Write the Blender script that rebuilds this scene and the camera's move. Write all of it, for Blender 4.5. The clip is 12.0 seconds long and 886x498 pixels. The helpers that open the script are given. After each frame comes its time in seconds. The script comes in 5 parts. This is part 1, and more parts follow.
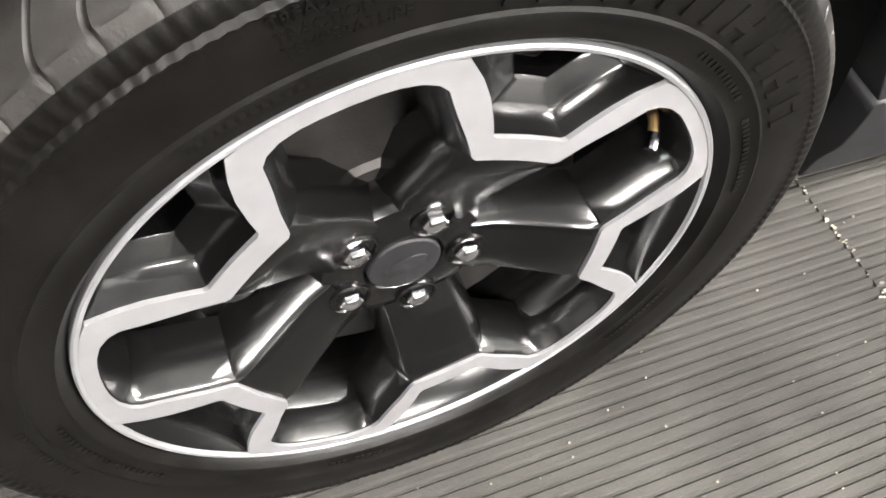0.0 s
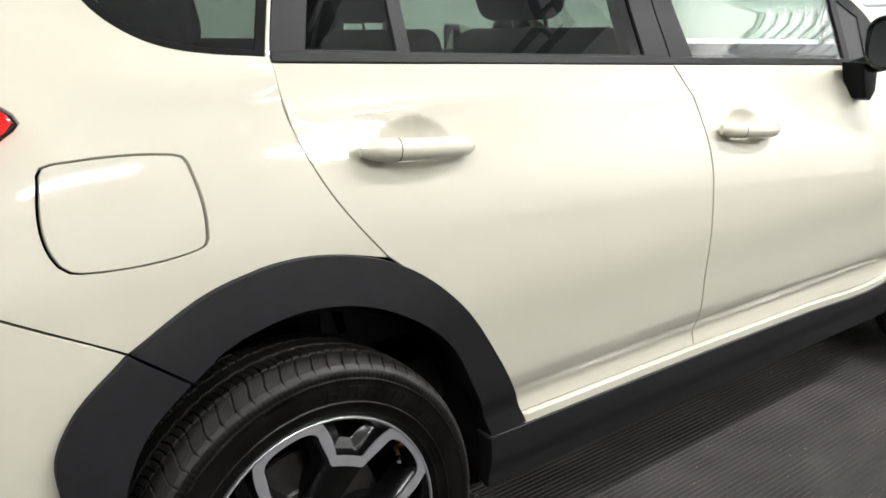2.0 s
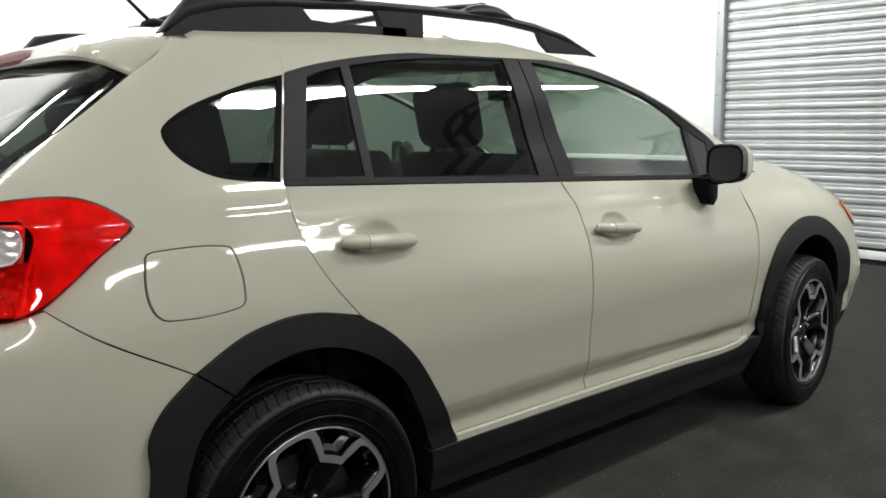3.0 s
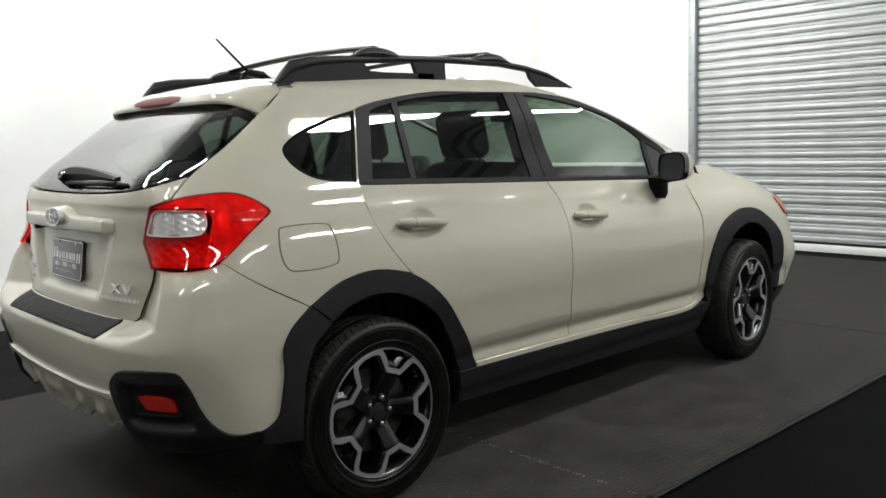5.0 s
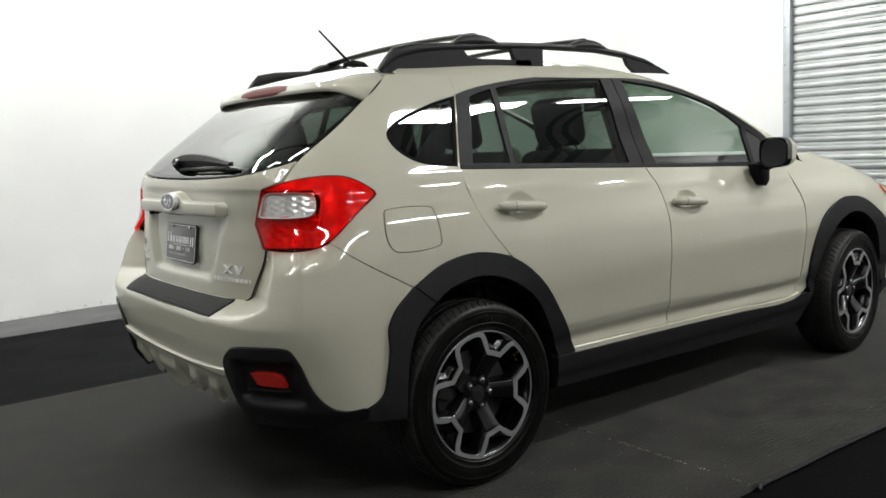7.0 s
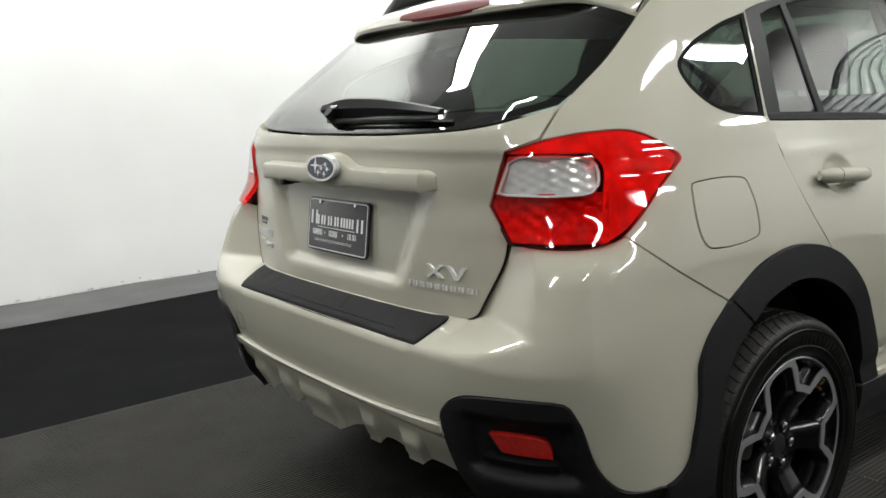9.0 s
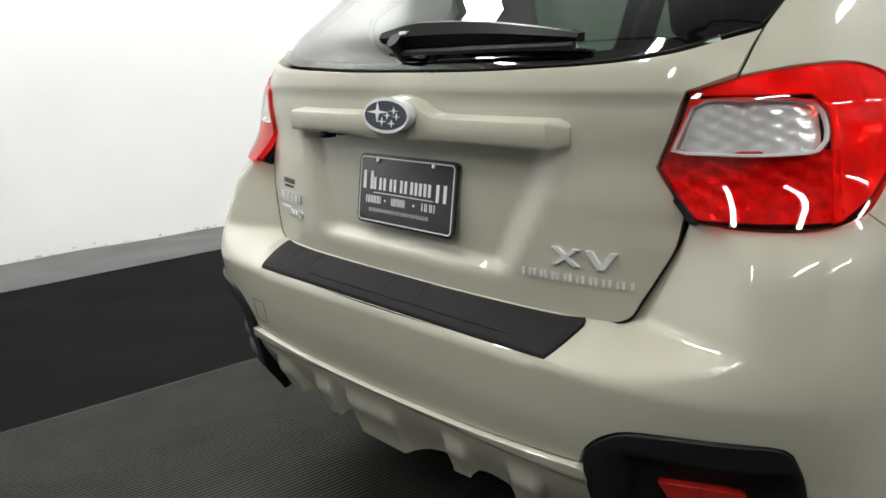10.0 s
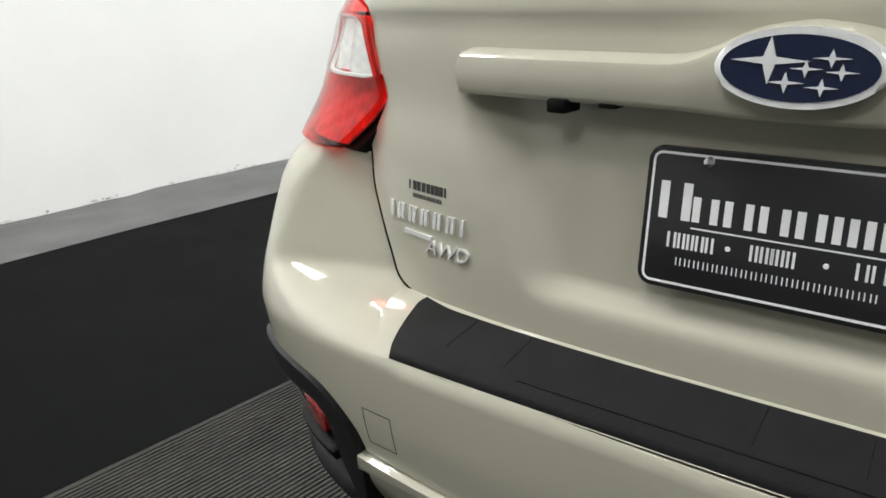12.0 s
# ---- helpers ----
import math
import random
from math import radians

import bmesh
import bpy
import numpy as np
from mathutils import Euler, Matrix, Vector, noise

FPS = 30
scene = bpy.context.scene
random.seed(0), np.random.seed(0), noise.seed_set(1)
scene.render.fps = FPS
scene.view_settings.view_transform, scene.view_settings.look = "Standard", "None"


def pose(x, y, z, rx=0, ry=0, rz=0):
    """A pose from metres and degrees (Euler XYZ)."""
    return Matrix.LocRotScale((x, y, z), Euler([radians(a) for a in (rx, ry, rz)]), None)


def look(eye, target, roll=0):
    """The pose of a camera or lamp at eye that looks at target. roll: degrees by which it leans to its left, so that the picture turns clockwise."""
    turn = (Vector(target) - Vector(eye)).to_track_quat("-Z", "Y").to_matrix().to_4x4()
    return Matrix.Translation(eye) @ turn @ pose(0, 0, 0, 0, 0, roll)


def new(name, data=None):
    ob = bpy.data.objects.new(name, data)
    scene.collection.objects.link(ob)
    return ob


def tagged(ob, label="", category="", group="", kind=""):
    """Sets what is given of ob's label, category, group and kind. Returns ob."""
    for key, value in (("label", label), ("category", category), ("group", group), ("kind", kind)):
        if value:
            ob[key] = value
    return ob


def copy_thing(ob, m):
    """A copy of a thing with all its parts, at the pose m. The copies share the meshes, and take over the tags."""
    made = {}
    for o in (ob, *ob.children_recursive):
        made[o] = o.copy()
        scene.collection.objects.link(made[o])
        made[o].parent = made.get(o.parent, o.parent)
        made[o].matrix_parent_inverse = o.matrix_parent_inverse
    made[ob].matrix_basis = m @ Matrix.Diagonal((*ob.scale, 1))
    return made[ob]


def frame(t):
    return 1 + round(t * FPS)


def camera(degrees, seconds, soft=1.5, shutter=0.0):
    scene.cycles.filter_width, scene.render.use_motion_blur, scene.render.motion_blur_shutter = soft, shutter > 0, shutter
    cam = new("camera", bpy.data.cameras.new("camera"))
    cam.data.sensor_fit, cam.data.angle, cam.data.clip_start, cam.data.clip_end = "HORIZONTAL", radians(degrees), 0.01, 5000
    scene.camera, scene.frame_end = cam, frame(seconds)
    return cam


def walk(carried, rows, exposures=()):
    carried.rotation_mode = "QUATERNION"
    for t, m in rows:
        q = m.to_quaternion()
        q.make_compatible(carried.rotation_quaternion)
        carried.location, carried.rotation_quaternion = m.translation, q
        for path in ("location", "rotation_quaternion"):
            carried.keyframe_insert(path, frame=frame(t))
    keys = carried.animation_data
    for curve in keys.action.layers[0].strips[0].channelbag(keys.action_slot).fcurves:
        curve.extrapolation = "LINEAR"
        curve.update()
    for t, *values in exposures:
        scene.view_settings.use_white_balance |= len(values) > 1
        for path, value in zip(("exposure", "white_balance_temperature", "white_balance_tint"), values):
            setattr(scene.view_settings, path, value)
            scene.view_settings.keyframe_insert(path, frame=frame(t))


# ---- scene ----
from mathutils import geometry

cam = camera(55.1, 12.0, 1.6)
PATH = [
    (0, (-0.1517, -1.1518, 0.8547), (0.4262, -0.1471, -0.775), 9.9),
    (0.5, (-0.1906, -1.2405, 0.8977), (0.4597, -0.0848, -0.5984), 6.32),
    (1, (-0.2712, -1.4424, 0.9967), (0.5327, -0.0695, -0.2148), 2.07),
    (1.5, (-0.447, -1.689, 1.08), (0.635, -0.203, 0.293), 0.0),
    (2, (-0.619, -2.001, 1.2), (0.573, -0.48, 0.683), -1.2),
    (2.5, (-0.811, -2.303, 1.243), (0.439, -0.784, 0.884), -1.7),
    (3, (-1.059, -2.518, 1.291), (0.266, -1.049, 0.992), -0.9),
    (5, (-1.789, -3.181, 1.298), (-0.455, -1.713, 1.038), -2.1),
    (5.5, (-1.858, -3.256, 1.266), (-0.556, -1.759, 1.016), -2.3),
    (6, (-1.897, -3.293, 1.272), (-0.629, -1.768, 1.015), -2.4),
    (6.5, (-1.893, -3.278, 1.248), (-0.662, -1.72, 1.008), -2.6),
    (8.5, (-1.802, -2.269, 1.232), (-0.694, -0.63, 0.936), -3.2),
    (9, (-1.868, -1.936, 1.234), (-0.675, -0.369, 0.883), -2.7),
    (9.5, (-1.83, -1.628, 1.198), (-0.586, -0.118, 0.783), -2.5),
    (10, (-1.795, -1.32, 1.191), (-0.516, 0.147, 0.733), -2.1),
    (10.5, (-1.765, -1.04, 1.177), (-0.442, 0.382, 0.699), -1.8),
    (11, (-1.736, -0.742, 1.181), (-0.344, 0.592, 0.649), -1.7),
    (11.5, (-1.656, -0.447, 1.175), (-0.21, 0.828, 0.643), -2.1),
    (12, (-1.529, -0.236, 1.151), (-0.072, 0.993, 0.544), -1.8),
]
LIGHT = [(0.0, 3.3, 6800, 15), (0.5, 3.35, 6800, 15), (1.0, 3.2, 6800, 15), (1.5, 2.58, 6250, 14), (1.8, 1.8, 6400, 14), (2.1, 1.25, 6500, 14), (2.5, 0.55, 6500, 10), (3.2, 0.15, 6500, 10), (5.0, 0.05, 6500, 10), (8.5, 0.1, 6500, 10), (9.5, 0.2, 6500, 10), (10.5, 0.33, 6500, 10), (12.0, 0.28, 6500, 10)]
walk(cam, [(t, look(eye, target, roll)) for t, eye, target, roll in PATH], LIGHT)

# ---- the form of the car's body: rings round it at each height ----
XR, NR, NF = -0.10, 3.2, 2.6


def curve(keys):
    """A smooth curve through (x, y) keys that does not overshoot."""
    k = np.array(keys, float)
    x, y = k[:, 0], k[:, 1]
    h, s = np.diff(x), np.diff(y) / np.diff(x)
    m = np.zeros(len(x))
    m[0], m[-1] = s[0], s[-1]
    for i in range(1, len(x) - 1):
        if s[i - 1] * s[i] > 0:
            w1, w2 = 2 * h[i] + h[i - 1], h[i] + 2 * h[i - 1]
            m[i] = (w1 + w2) / (w1 / s[i - 1] + w2 / s[i])

    def at(v):
        v = min(max(v, x[0]), x[-1])
        i = int(min(max(np.searchsorted(x, v) - 1, 0), len(x) - 2))
        t = (v - x[i]) / h[i]
        return float((2 * t**3 - 3 * t**2 + 1) * y[i] + (t**3 - 2 * t**2 + t) * h[i] * m[i] + (3 * t**2 - 2 * t**3) * y[i + 1] + (t**3 - t**2) * h[i] * m[i + 1])

    return at


# half width of the flank, length of the tail behind XR, and the nose, by height
HALF = curve([(0.18, 0.785), (0.30, 0.812), (0.39, 0.827), (0.44, 0.830), (0.49, 0.848), (0.60, 0.864), (0.74, 0.880), (0.86, 0.876), (0.95, 0.862),
              (1.03, 0.837), (1.08, 0.816), (1.13, 0.794), (1.20, 0.7625), (1.28, 0.7250), (1.35, 0.6910), (1.415, 0.6580), (1.476, 0.6255), (1.515, 0.6000), (1.545, 0.555), (1.567, 0.45), (1.582, 0.30)])
REAR = curve([(0.18, 0.84), (0.30, 0.872), (0.39, 0.884), (0.60, 0.886), (0.74, 0.884), (0.80, 0.880), (0.86, 0.876)])
TAIL = curve([(0.25, 0.635), (0.30, 0.665), (0.38, 0.695), (0.45, 0.711), (0.52, 0.724), (0.61, 0.736), (0.68, 0.738), (0.71, 0.731), (0.775, 0.704), (0.85, 0.668), (0.93, 0.630),
              (1.00, 0.612), (1.05, 0.616), (1.10, 0.620), (1.135, 0.608), (1.16, 0.592), (1.19, 0.570), (1.30, 0.435), (1.414, 0.26), (1.476, 0.16), (1.537, 0.09), (1.578, 0.03)])
GATE = curve([(0.74, 0.658), (0.85, 0.656), (0.93, 0.652), (1.00, 0.638), (1.10, 0.628), (1.15, 0.616), (1.19, 0.588), (1.30, 0.439), (1.414, 0.274), (1.476, 0.183), (1.537, 0.09)])
NOSE = curve([(0.18, 3.36), (0.30, 3.52), (0.50, 3.61), (0.65, 3.61), (0.80, 3.54), (0.90, 3.41), (0.96, 3.22), (1.02, 2.95), (1.077, 2.66), (1.10, 2.54), (1.16, 2.38),
              (1.21, 2.26), (1.322, 1.99), (1.413, 1.73), (1.454, 1.60), (1.496, 1.38), (1.537, 1.15), (1.578, 0.90)])


# how square the corners of the bumper are
SQUARE = curve([(0.25, 3.6), (0.38, 4.2), (0.52, 4.9), (0.61, 5.4), (0.71, 6.0), (0.85, 6.2), (0.93, 5.4), (1.00, 4.8), (1.115, 4.4), (1.20, 4.3), (1.42, 4.3), (1.50, 3.4), (1.56, 3.2)])
GATE_SQUARE = curve([(0.74, 3.2), (0.90, 3.2), (1.00, 3.5), (1.08, 4.0), (1.15, 4.2), (1.20, 4.3), (1.42, 4.3), (1.50, 3.4), (1.56, 3.2)])


def ease(v, lo, hi):
    t = min(1.0, max(0.0, (v - lo) / (hi - lo)))
    return t * t * (3 - 2 * t)


def shell(u, z, d=0.0, tail=TAIL):
    """A point of the body d metres outside the ring at height z. u up to 90 (degrees) goes round the tail from its middle to the right flank;
    from there on it runs along the flank, 100 to the metre."""
    side = -1.0 if u >= 0 else 1.0
    w = abs(u)
    x = XR + (w - 90) / 100
    wedge = 0.045 * max(0.0, x) * ease(z, 0.75, 1.0) * (1 - ease(z, 1.2, 1.4)) if w > 90 else 0.0
    half, a, nose = HALF(z + wedge) + d, tail(z) + d, NOSE(z) + d
    if w <= 90:
        t = math.radians(w)
        c, s = math.cos(t), math.sin(t)
        if z < 0.86:
            half += (REAR(z) - HALF(z)) * (1 - ease(w, 74, 90))
        n = SQUARE(z) if tail is TAIL else GATE_SQUARE(z)
        r = ((c / a) ** n + (s / half) ** n) ** (-1 / n)
        return Vector((XR - r * c, side * r * s, z))
    start = nose - 0.25 - 0.6 * ease(-z, -1.1, -0.85) + 0.28 * ease(-z, -0.75, -0.5)
    if x > start:
        f = min(1.0, (x - start) / (nose - start))
        half *= max(0.0, 1 - f**NF) ** (1 / NF)
    return Vector((x, side * half, z))


def u_at(x):
    return 90 + (x - XR) * 100

# ---- world, lights ----
world = bpy.data.worlds.new("world")
scene.world = world
world.use_nodes = True
world.node_tree.nodes["Background"].inputs["Color"].default_value = (0.9, 0.95, 1.0, 1)
world.node_tree.nodes["Background"].inputs["Strength"].default_value = 0.02

CEIL = 4.9
# fluorescent fittings under the roof: middle, length along x and relative power
# Added unseen fill: x -5.2, -2.6, -2.0 and 4.6, and both at y -6.8.
FITTINGS = [(2.9, -2.9, 2.0, 1.35), (5.3, -2.9, 1.7, 1.35), (0.9, -6.8, 2.0, 1.35), (4.4, -6.8, 2.0, 1.35), (-2.6, -3.6, 2.0, 0.75), (-2.0, 0.4, 2.0, 0.5), (-5.2, -0.8, 2.0, 0.95), (1.4, 3.40, 2.2, 1.4), (4.6, 3.0, 2.0, 1.4), (-1.8, 3.2, 2.0, 1.4)]
LAMP_W = 78.0
for fx, fy, fl, power in FITTINGS:
    lamp = bpy.data.lights.new("tube_light", "AREA")
    wide = 0.4 if fy > 3.3 else 0.22
    lamp.shape, lamp.size, lamp.size_y, lamp.energy, lamp.color = "RECTANGLE", fl, wide, LAMP_W * fl / 2 * power, (0.975, 0.99, 0.965)
    new("tube_light", lamp).matrix_world = pose(fx, fy, 4.42)


# ---- materials ----
def material(name, color, rough=0.5, metal=0.0, coat=0.0, noise_scale=0.0, vary=0.0, bump=0.0, bump_scale=200.0, rough_vary=0.0, spec=0.5):
    m = bpy.data.materials.new(name)
    m.use_nodes = True
    nt = m.node_tree
    p = nt.nodes["Principled BSDF"]
    p.inputs["Base Color"].default_value = (*color, 1)
    p.inputs["Roughness"].default_value = rough
    p.inputs["Metallic"].default_value = metal
    p.inputs["Coat Weight"].default_value = coat
    p.inputs["Coat Roughness"].default_value = 0.04
    p.inputs["Specular IOR Level"].default_value = spec
    co = nt.nodes.new("ShaderNodeTexCoord")
    if vary:
        n1 = nt.nodes.new("ShaderNodeTexNoise")
        n1.inputs["Scale"].default_value = noise_scale
        n1.inputs["Detail"].default_value = 8
        nt.links.new(co.outputs["Object"], n1.inputs["Vector"])
        ramp = nt.nodes.new("ShaderNodeMapRange")
        ramp.inputs["From Min"].default_value, ramp.inputs["From Max"].default_value = 0.3, 0.7
        ramp.inputs["To Min"].default_value, ramp.inputs["To Max"].default_value = 1 - vary, 1 + vary
        nt.links.new(n1.outputs["Fac"], ramp.inputs["Value"])
        mul = nt.nodes.new("ShaderNodeVectorMath")
        mul.operation = "SCALE"
        mul.inputs[0].default_value = color
        nt.links.new(ramp.outputs["Result"], mul.inputs["Scale"])
        nt.links.new(mul.outputs["Vector"], p.inputs["Base Color"])
        if rough_vary:
            r2 = nt.nodes.new("ShaderNodeMapRange")
            r2.inputs["From Min"].default_value, r2.inputs["From Max"].default_value = 0.3, 0.7
            r2.inputs["To Min"].default_value, r2.inputs["To Max"].default_value = rough - rough_vary, rough + rough_vary
            nt.links.new(n1.outputs["Fac"], r2.inputs["Value"])
            nt.links.new(r2.outputs["Result"], p.inputs["Roughness"])
    if bump:
        n2 = nt.nodes.new("ShaderNodeTexNoise")
        n2.inputs["Scale"].default_value = bump_scale
        n2.inputs["Detail"].default_value = 4
        nt.links.new(co.outputs["Object"], n2.inputs["Vector"])
        b = nt.nodes.new("ShaderNodeBump")
        b.inputs["Strength"].default_value = bump
        b.inputs["Distance"].default_value = 0.002
        nt.links.new(n2.outputs["Fac"], b.inputs["Height"])
        nt.links.new(b.outputs["Normal"], p.inputs["Normal"])
    return m


def glass(name, tint, gloss_rough=0.0, ior=1.5):
    """A thin tinted pane: what is behind shows through the tint, with a mirror's gloss on top."""
    m = bpy.data.materials.new(name)
    m.use_nodes = True
    nt = m.node_tree
    nt.nodes.remove(nt.nodes["Principled BSDF"])
    through_ = nt.nodes.new("ShaderNodeBsdfTransparent")
    through_.inputs["Color"].default_value = (*tint, 1)
    gloss = nt.nodes.new("ShaderNodeBsdfGlossy")
    gloss.inputs["Roughness"].default_value = gloss_rough
    edge = nt.nodes.new("ShaderNodeLayerWeight")
    edge.inputs["Blend"].default_value = 0.5
    power = nt.nodes.new("ShaderNodeMath")
    power.operation, power.inputs[1].default_value = "POWER", 4.5
    fres = nt.nodes.new("ShaderNodeMapRange")
    fres.inputs["To Min"].default_value = ((ior - 1) / (ior + 1)) ** 2 * 1.6
    nt.links.new(edge.outputs["Facing"], power.inputs[0])
    nt.links.new(power.outputs["Value"], fres.inputs["Value"])
    mix = nt.nodes.new("ShaderNodeMixShader")
    nt.links.new(fres.outputs["Result"], mix.inputs["Fac"])
    nt.links.new(through_.outputs["BSDF"], mix.inputs[1])
    nt.links.new(gloss.outputs["BSDF"], mix.inputs[2])
    nt.links.new(mix.outputs["Shader"], nt.nodes["Material Output"].inputs["Surface"])
    return m


PAINT = material("khaki_paint", (0.43, 0.415, 0.335), 0.45, 0.0, 1.0, 3.0, 0.015, spec=0.15)
PLASTIC = material("black_plastic", (0.0095, 0.0095, 0.0105), 0.5, 0, 0, 40, 0.15, 0.3, 900, spec=0.28)
PAD = material("step_rubber", (0.0075, 0.0075, 0.008), 0.62, 0, 0, 30, 0.2, 0.35, 700, spec=0.14)
SATIN = material("satin_black", (0.005, 0.005, 0.0055), 0.42, spec=0.1)
GLOSS = material("gloss_black", (0.004, 0.004, 0.0045), 0.12, 0, 0.3, spec=0.4)
DARK = material("dark_inside", (0.003, 0.003, 0.003), 0.85, 0, 0, 6, 0.2, spec=0.15)
RUBBER = material("tyre_rubber", (0.0030, 0.0027, 0.0024), 0.36, 0, 0, 25, 0.3, 0.08, 700, 0.08, spec=0.18)
# the tread is a paler grey than the sidewall
TREAD = material("pale_tread", (0.019, 0.0178, 0.0165), 0.50, 0, 0, 18, 0.35, 0.10, 500, 0.08, spec=0.22)
MACHINED = material("machined_alloy", (0.38, 0.38, 0.39), 0.40, 0.7, 0.3, 60, 0.05, 0.1, 1500)
RIM_BLACK = material("wheel_black", (0.0022, 0.0021, 0.0021), 0.22, 0.0, 0.15, 30, 0.1, spec=0.45)
CHROME = material("chrome", (0.82, 0.82, 0.84), 0.10, 1.0)
STEEL = material("brake_steel", (0.055, 0.052, 0.05), 0.5, 0.8, 0, 30, 0.25, 0.2, 300)
MIRROR = material("dim_mirror", (0.22, 0.23, 0.23), 0.05, 1.0)
BADGE = material("bright_badge", (0.88, 0.88, 0.88), 0.26, 0.35, 0.5, 60, 0.05)
BRASS = material("brass", (0.70, 0.48, 0.22), 0.3, 1.0)
SEAT = material("seat_cloth", (0.018, 0.018, 0.019), 0.85, 0, 0, 60, 0.2, 0.3, 600, spec=0.2)
TRIM = material("cabin_trim", (0.018, 0.018, 0.019), 0.6, 0, 0, 30, 0.15, 0.2, 500, spec=0.25)
HEADLINER = material("headliner_cloth", (0.35, 0.34, 0.32), 0.9, 0, 0, 80, 0.1)
SIDE_GLASS = glass("side_glass", (0.40, 0.50, 0.43), 0.0, 1.65)
DOOR_GLASS = glass("dark_side_glass", (0.27, 0.32, 0.29), 0.0, 1.65)
FAR_GLASS = glass("inner_tinted_glass", (0.36, 0.44, 0.38), 0.0, 1.06)
REAR_GLASS = glass("rear_glass", (0.16, 0.19, 0.17), 0.0, 1.7)
RED_LENS = glass("red_lens", (0.93, 0.13, 0.11), 0.02, 1.45)
CLEAR_LENS = glass("clear_lens", (0.92, 0.93, 0.93), 0.02, 1.5)
RED_GLOW = material("red_reflector", (0.84, 0.095, 0.08), 0.40, 0.0, 0.3, 22, 0.30, 0.25, 90)
RED_CELL = material("red_bubbled_cell", (0.58, 0.028, 0.030), 0.30, 0.0, 0.6, 70, 0.35, 1.0, 160)
DARK_RED = material("dark_red_lens", (0.11, 0.004, 0.004), 0.42, 0.0, 0.0, spec=0.12)
REFLECTOR = material("reflector_red", (0.50, 0.016, 0.010), 0.25, 0.0, 0.5, 90, 0.2, 0.4, 250)
SILVER = material("lamp_reflector", (0.88, 0.87, 0.85), 0.22, 0.35, 0.5, 30, 0.15, 0.3, 60)
ORANGE = material("orange_lens", (0.75, 0.16, 0.03), 0.2, 0, 1.0, 60, 0.1)
BLUE = material("emblem_blue", (0.004, 0.009, 0.035), 0.2, 0, 0.4)
WHITE_INK = material("white_ink", (0.82, 0.82, 0.82), 0.4)
PLATE_BLACK = material("plate_black", (0.010, 0.010, 0.012), 0.35, 0, 0.3)
WALL = material("white_wall", (0.84, 0.84, 0.825), 0.6, 0, 0, 1.2, 0.035, 0.15, 30)
FAR_WALL = material("dim_unseen_wall", (0.24, 0.24, 0.237), 0.7, 0, 0, 0.8, 0.15, 0.15, 30)
CEILING = material("ceiling_grey", (0.42, 0.43, 0.43), 0.8, 0, 0, 1.5, 0.1)
BEAM = material("beam_paint", (0.10, 0.10, 0.11), 0.6, 0, 0, 8, 0.1)
FLOOR = material("black_vinyl", (0.003, 0.003, 0.0034), 0.7, 0, 0, 2.2, 0.35, 0.2, 60, 0.08, spec=0.03)
EDGE = material("grey_vinyl", (0.075, 0.075, 0.074), 0.6, 0, 0, 3.0, 0.2, 0.4, 25, spec=0.3)
MAT = material("ribbed_rubber", (0.034, 0.0325, 0.030), 0.65, 0, 0, 5.0, 0.30, 0.3, 300, 0.1, spec=0.1)
DUST = material("pale_grit", (0.20, 0.18, 0.15), 0.9, 0, 0, 90, 0.5, 0.5, 400)
DIRT = material("wall_dirt_grey", (0.50, 0.48, 0.44), 0.9, 0, 0, 60, 0.5, 0.4, 300)
SHUTTER = material("galvanised_slat", (0.52, 0.54, 0.54), 0.38, 0.55, 0, 4.0, 0.10, 0.1, 40, 0.06)
GALV = material("galvanised_frame", (0.44, 0.47, 0.49), 0.4, 0.6, 0, 10, 0.1)
TUBE = bpy.data.materials.new("tube_glow")
TUBE.use_nodes = True
TUBE.node_tree.nodes["Principled BSDF"].inputs["Emission Color"].default_value = (0.975, 0.99, 0.965, 1)
TUBE.node_tree.nodes["Principled BSDF"].inputs["Emission Strength"].default_value = 30.0
ENAMEL = material("white_enamel", (0.75, 0.75, 0.73), 0.35, 0, 0, 5, 0.05)


# ---- tools for building ----
def part(name, bm, mat, parent=None, label="", smooth=True, at=None):
    """Links a bmesh or a mesh as one object under a thing or under a part."""
    if isinstance(bm, bmesh.types.BMesh):
        bmesh.ops.recalc_face_normals(bm, faces=bm.faces)
        me = bpy.data.meshes.new(name)
        bm.to_mesh(me)
        bm.free()
        if smooth:
            me.shade_smooth()
            me.set_sharp_from_angle(angle=radians(32))
    else:
        me = bm
    if not me.materials:
        me.materials.append(mat)
    ob = new(name, me)
    if parent:
        ob.parent = parent
    if at is not None:
        ob.matrix_basis = at
    if label:
        ob["label"] = label
    return ob


def box(x0, x1, y0, y1, z0, z1, bevel=0.0, bm=None, seg=2):
    own = bmesh.new()
    bmesh.ops.create_cube(own, size=1, matrix=Matrix.Translation(((x0 + x1) / 2, (y0 + y1) / 2, (z0 + z1) / 2)) @ Matrix.Diagonal((abs(x1 - x0), abs(y1 - y0), abs(z1 - z0), 1)))
    if bevel:
        bmesh.ops.bevel(own, geom=own.edges[:], offset=bevel, segments=seg, profile=0.5, affect="EDGES")
    return join(bm, own)


def join(bm, own, m=None):
    if m is not None:
        own.transform(m)
    if bm is None:
        return own
    tmp = bpy.data.meshes.new("tmp")
    own.to_mesh(tmp)
    own.free()
    bm.from_mesh(tmp)
    bpy.data.meshes.remove(tmp)
    return bm


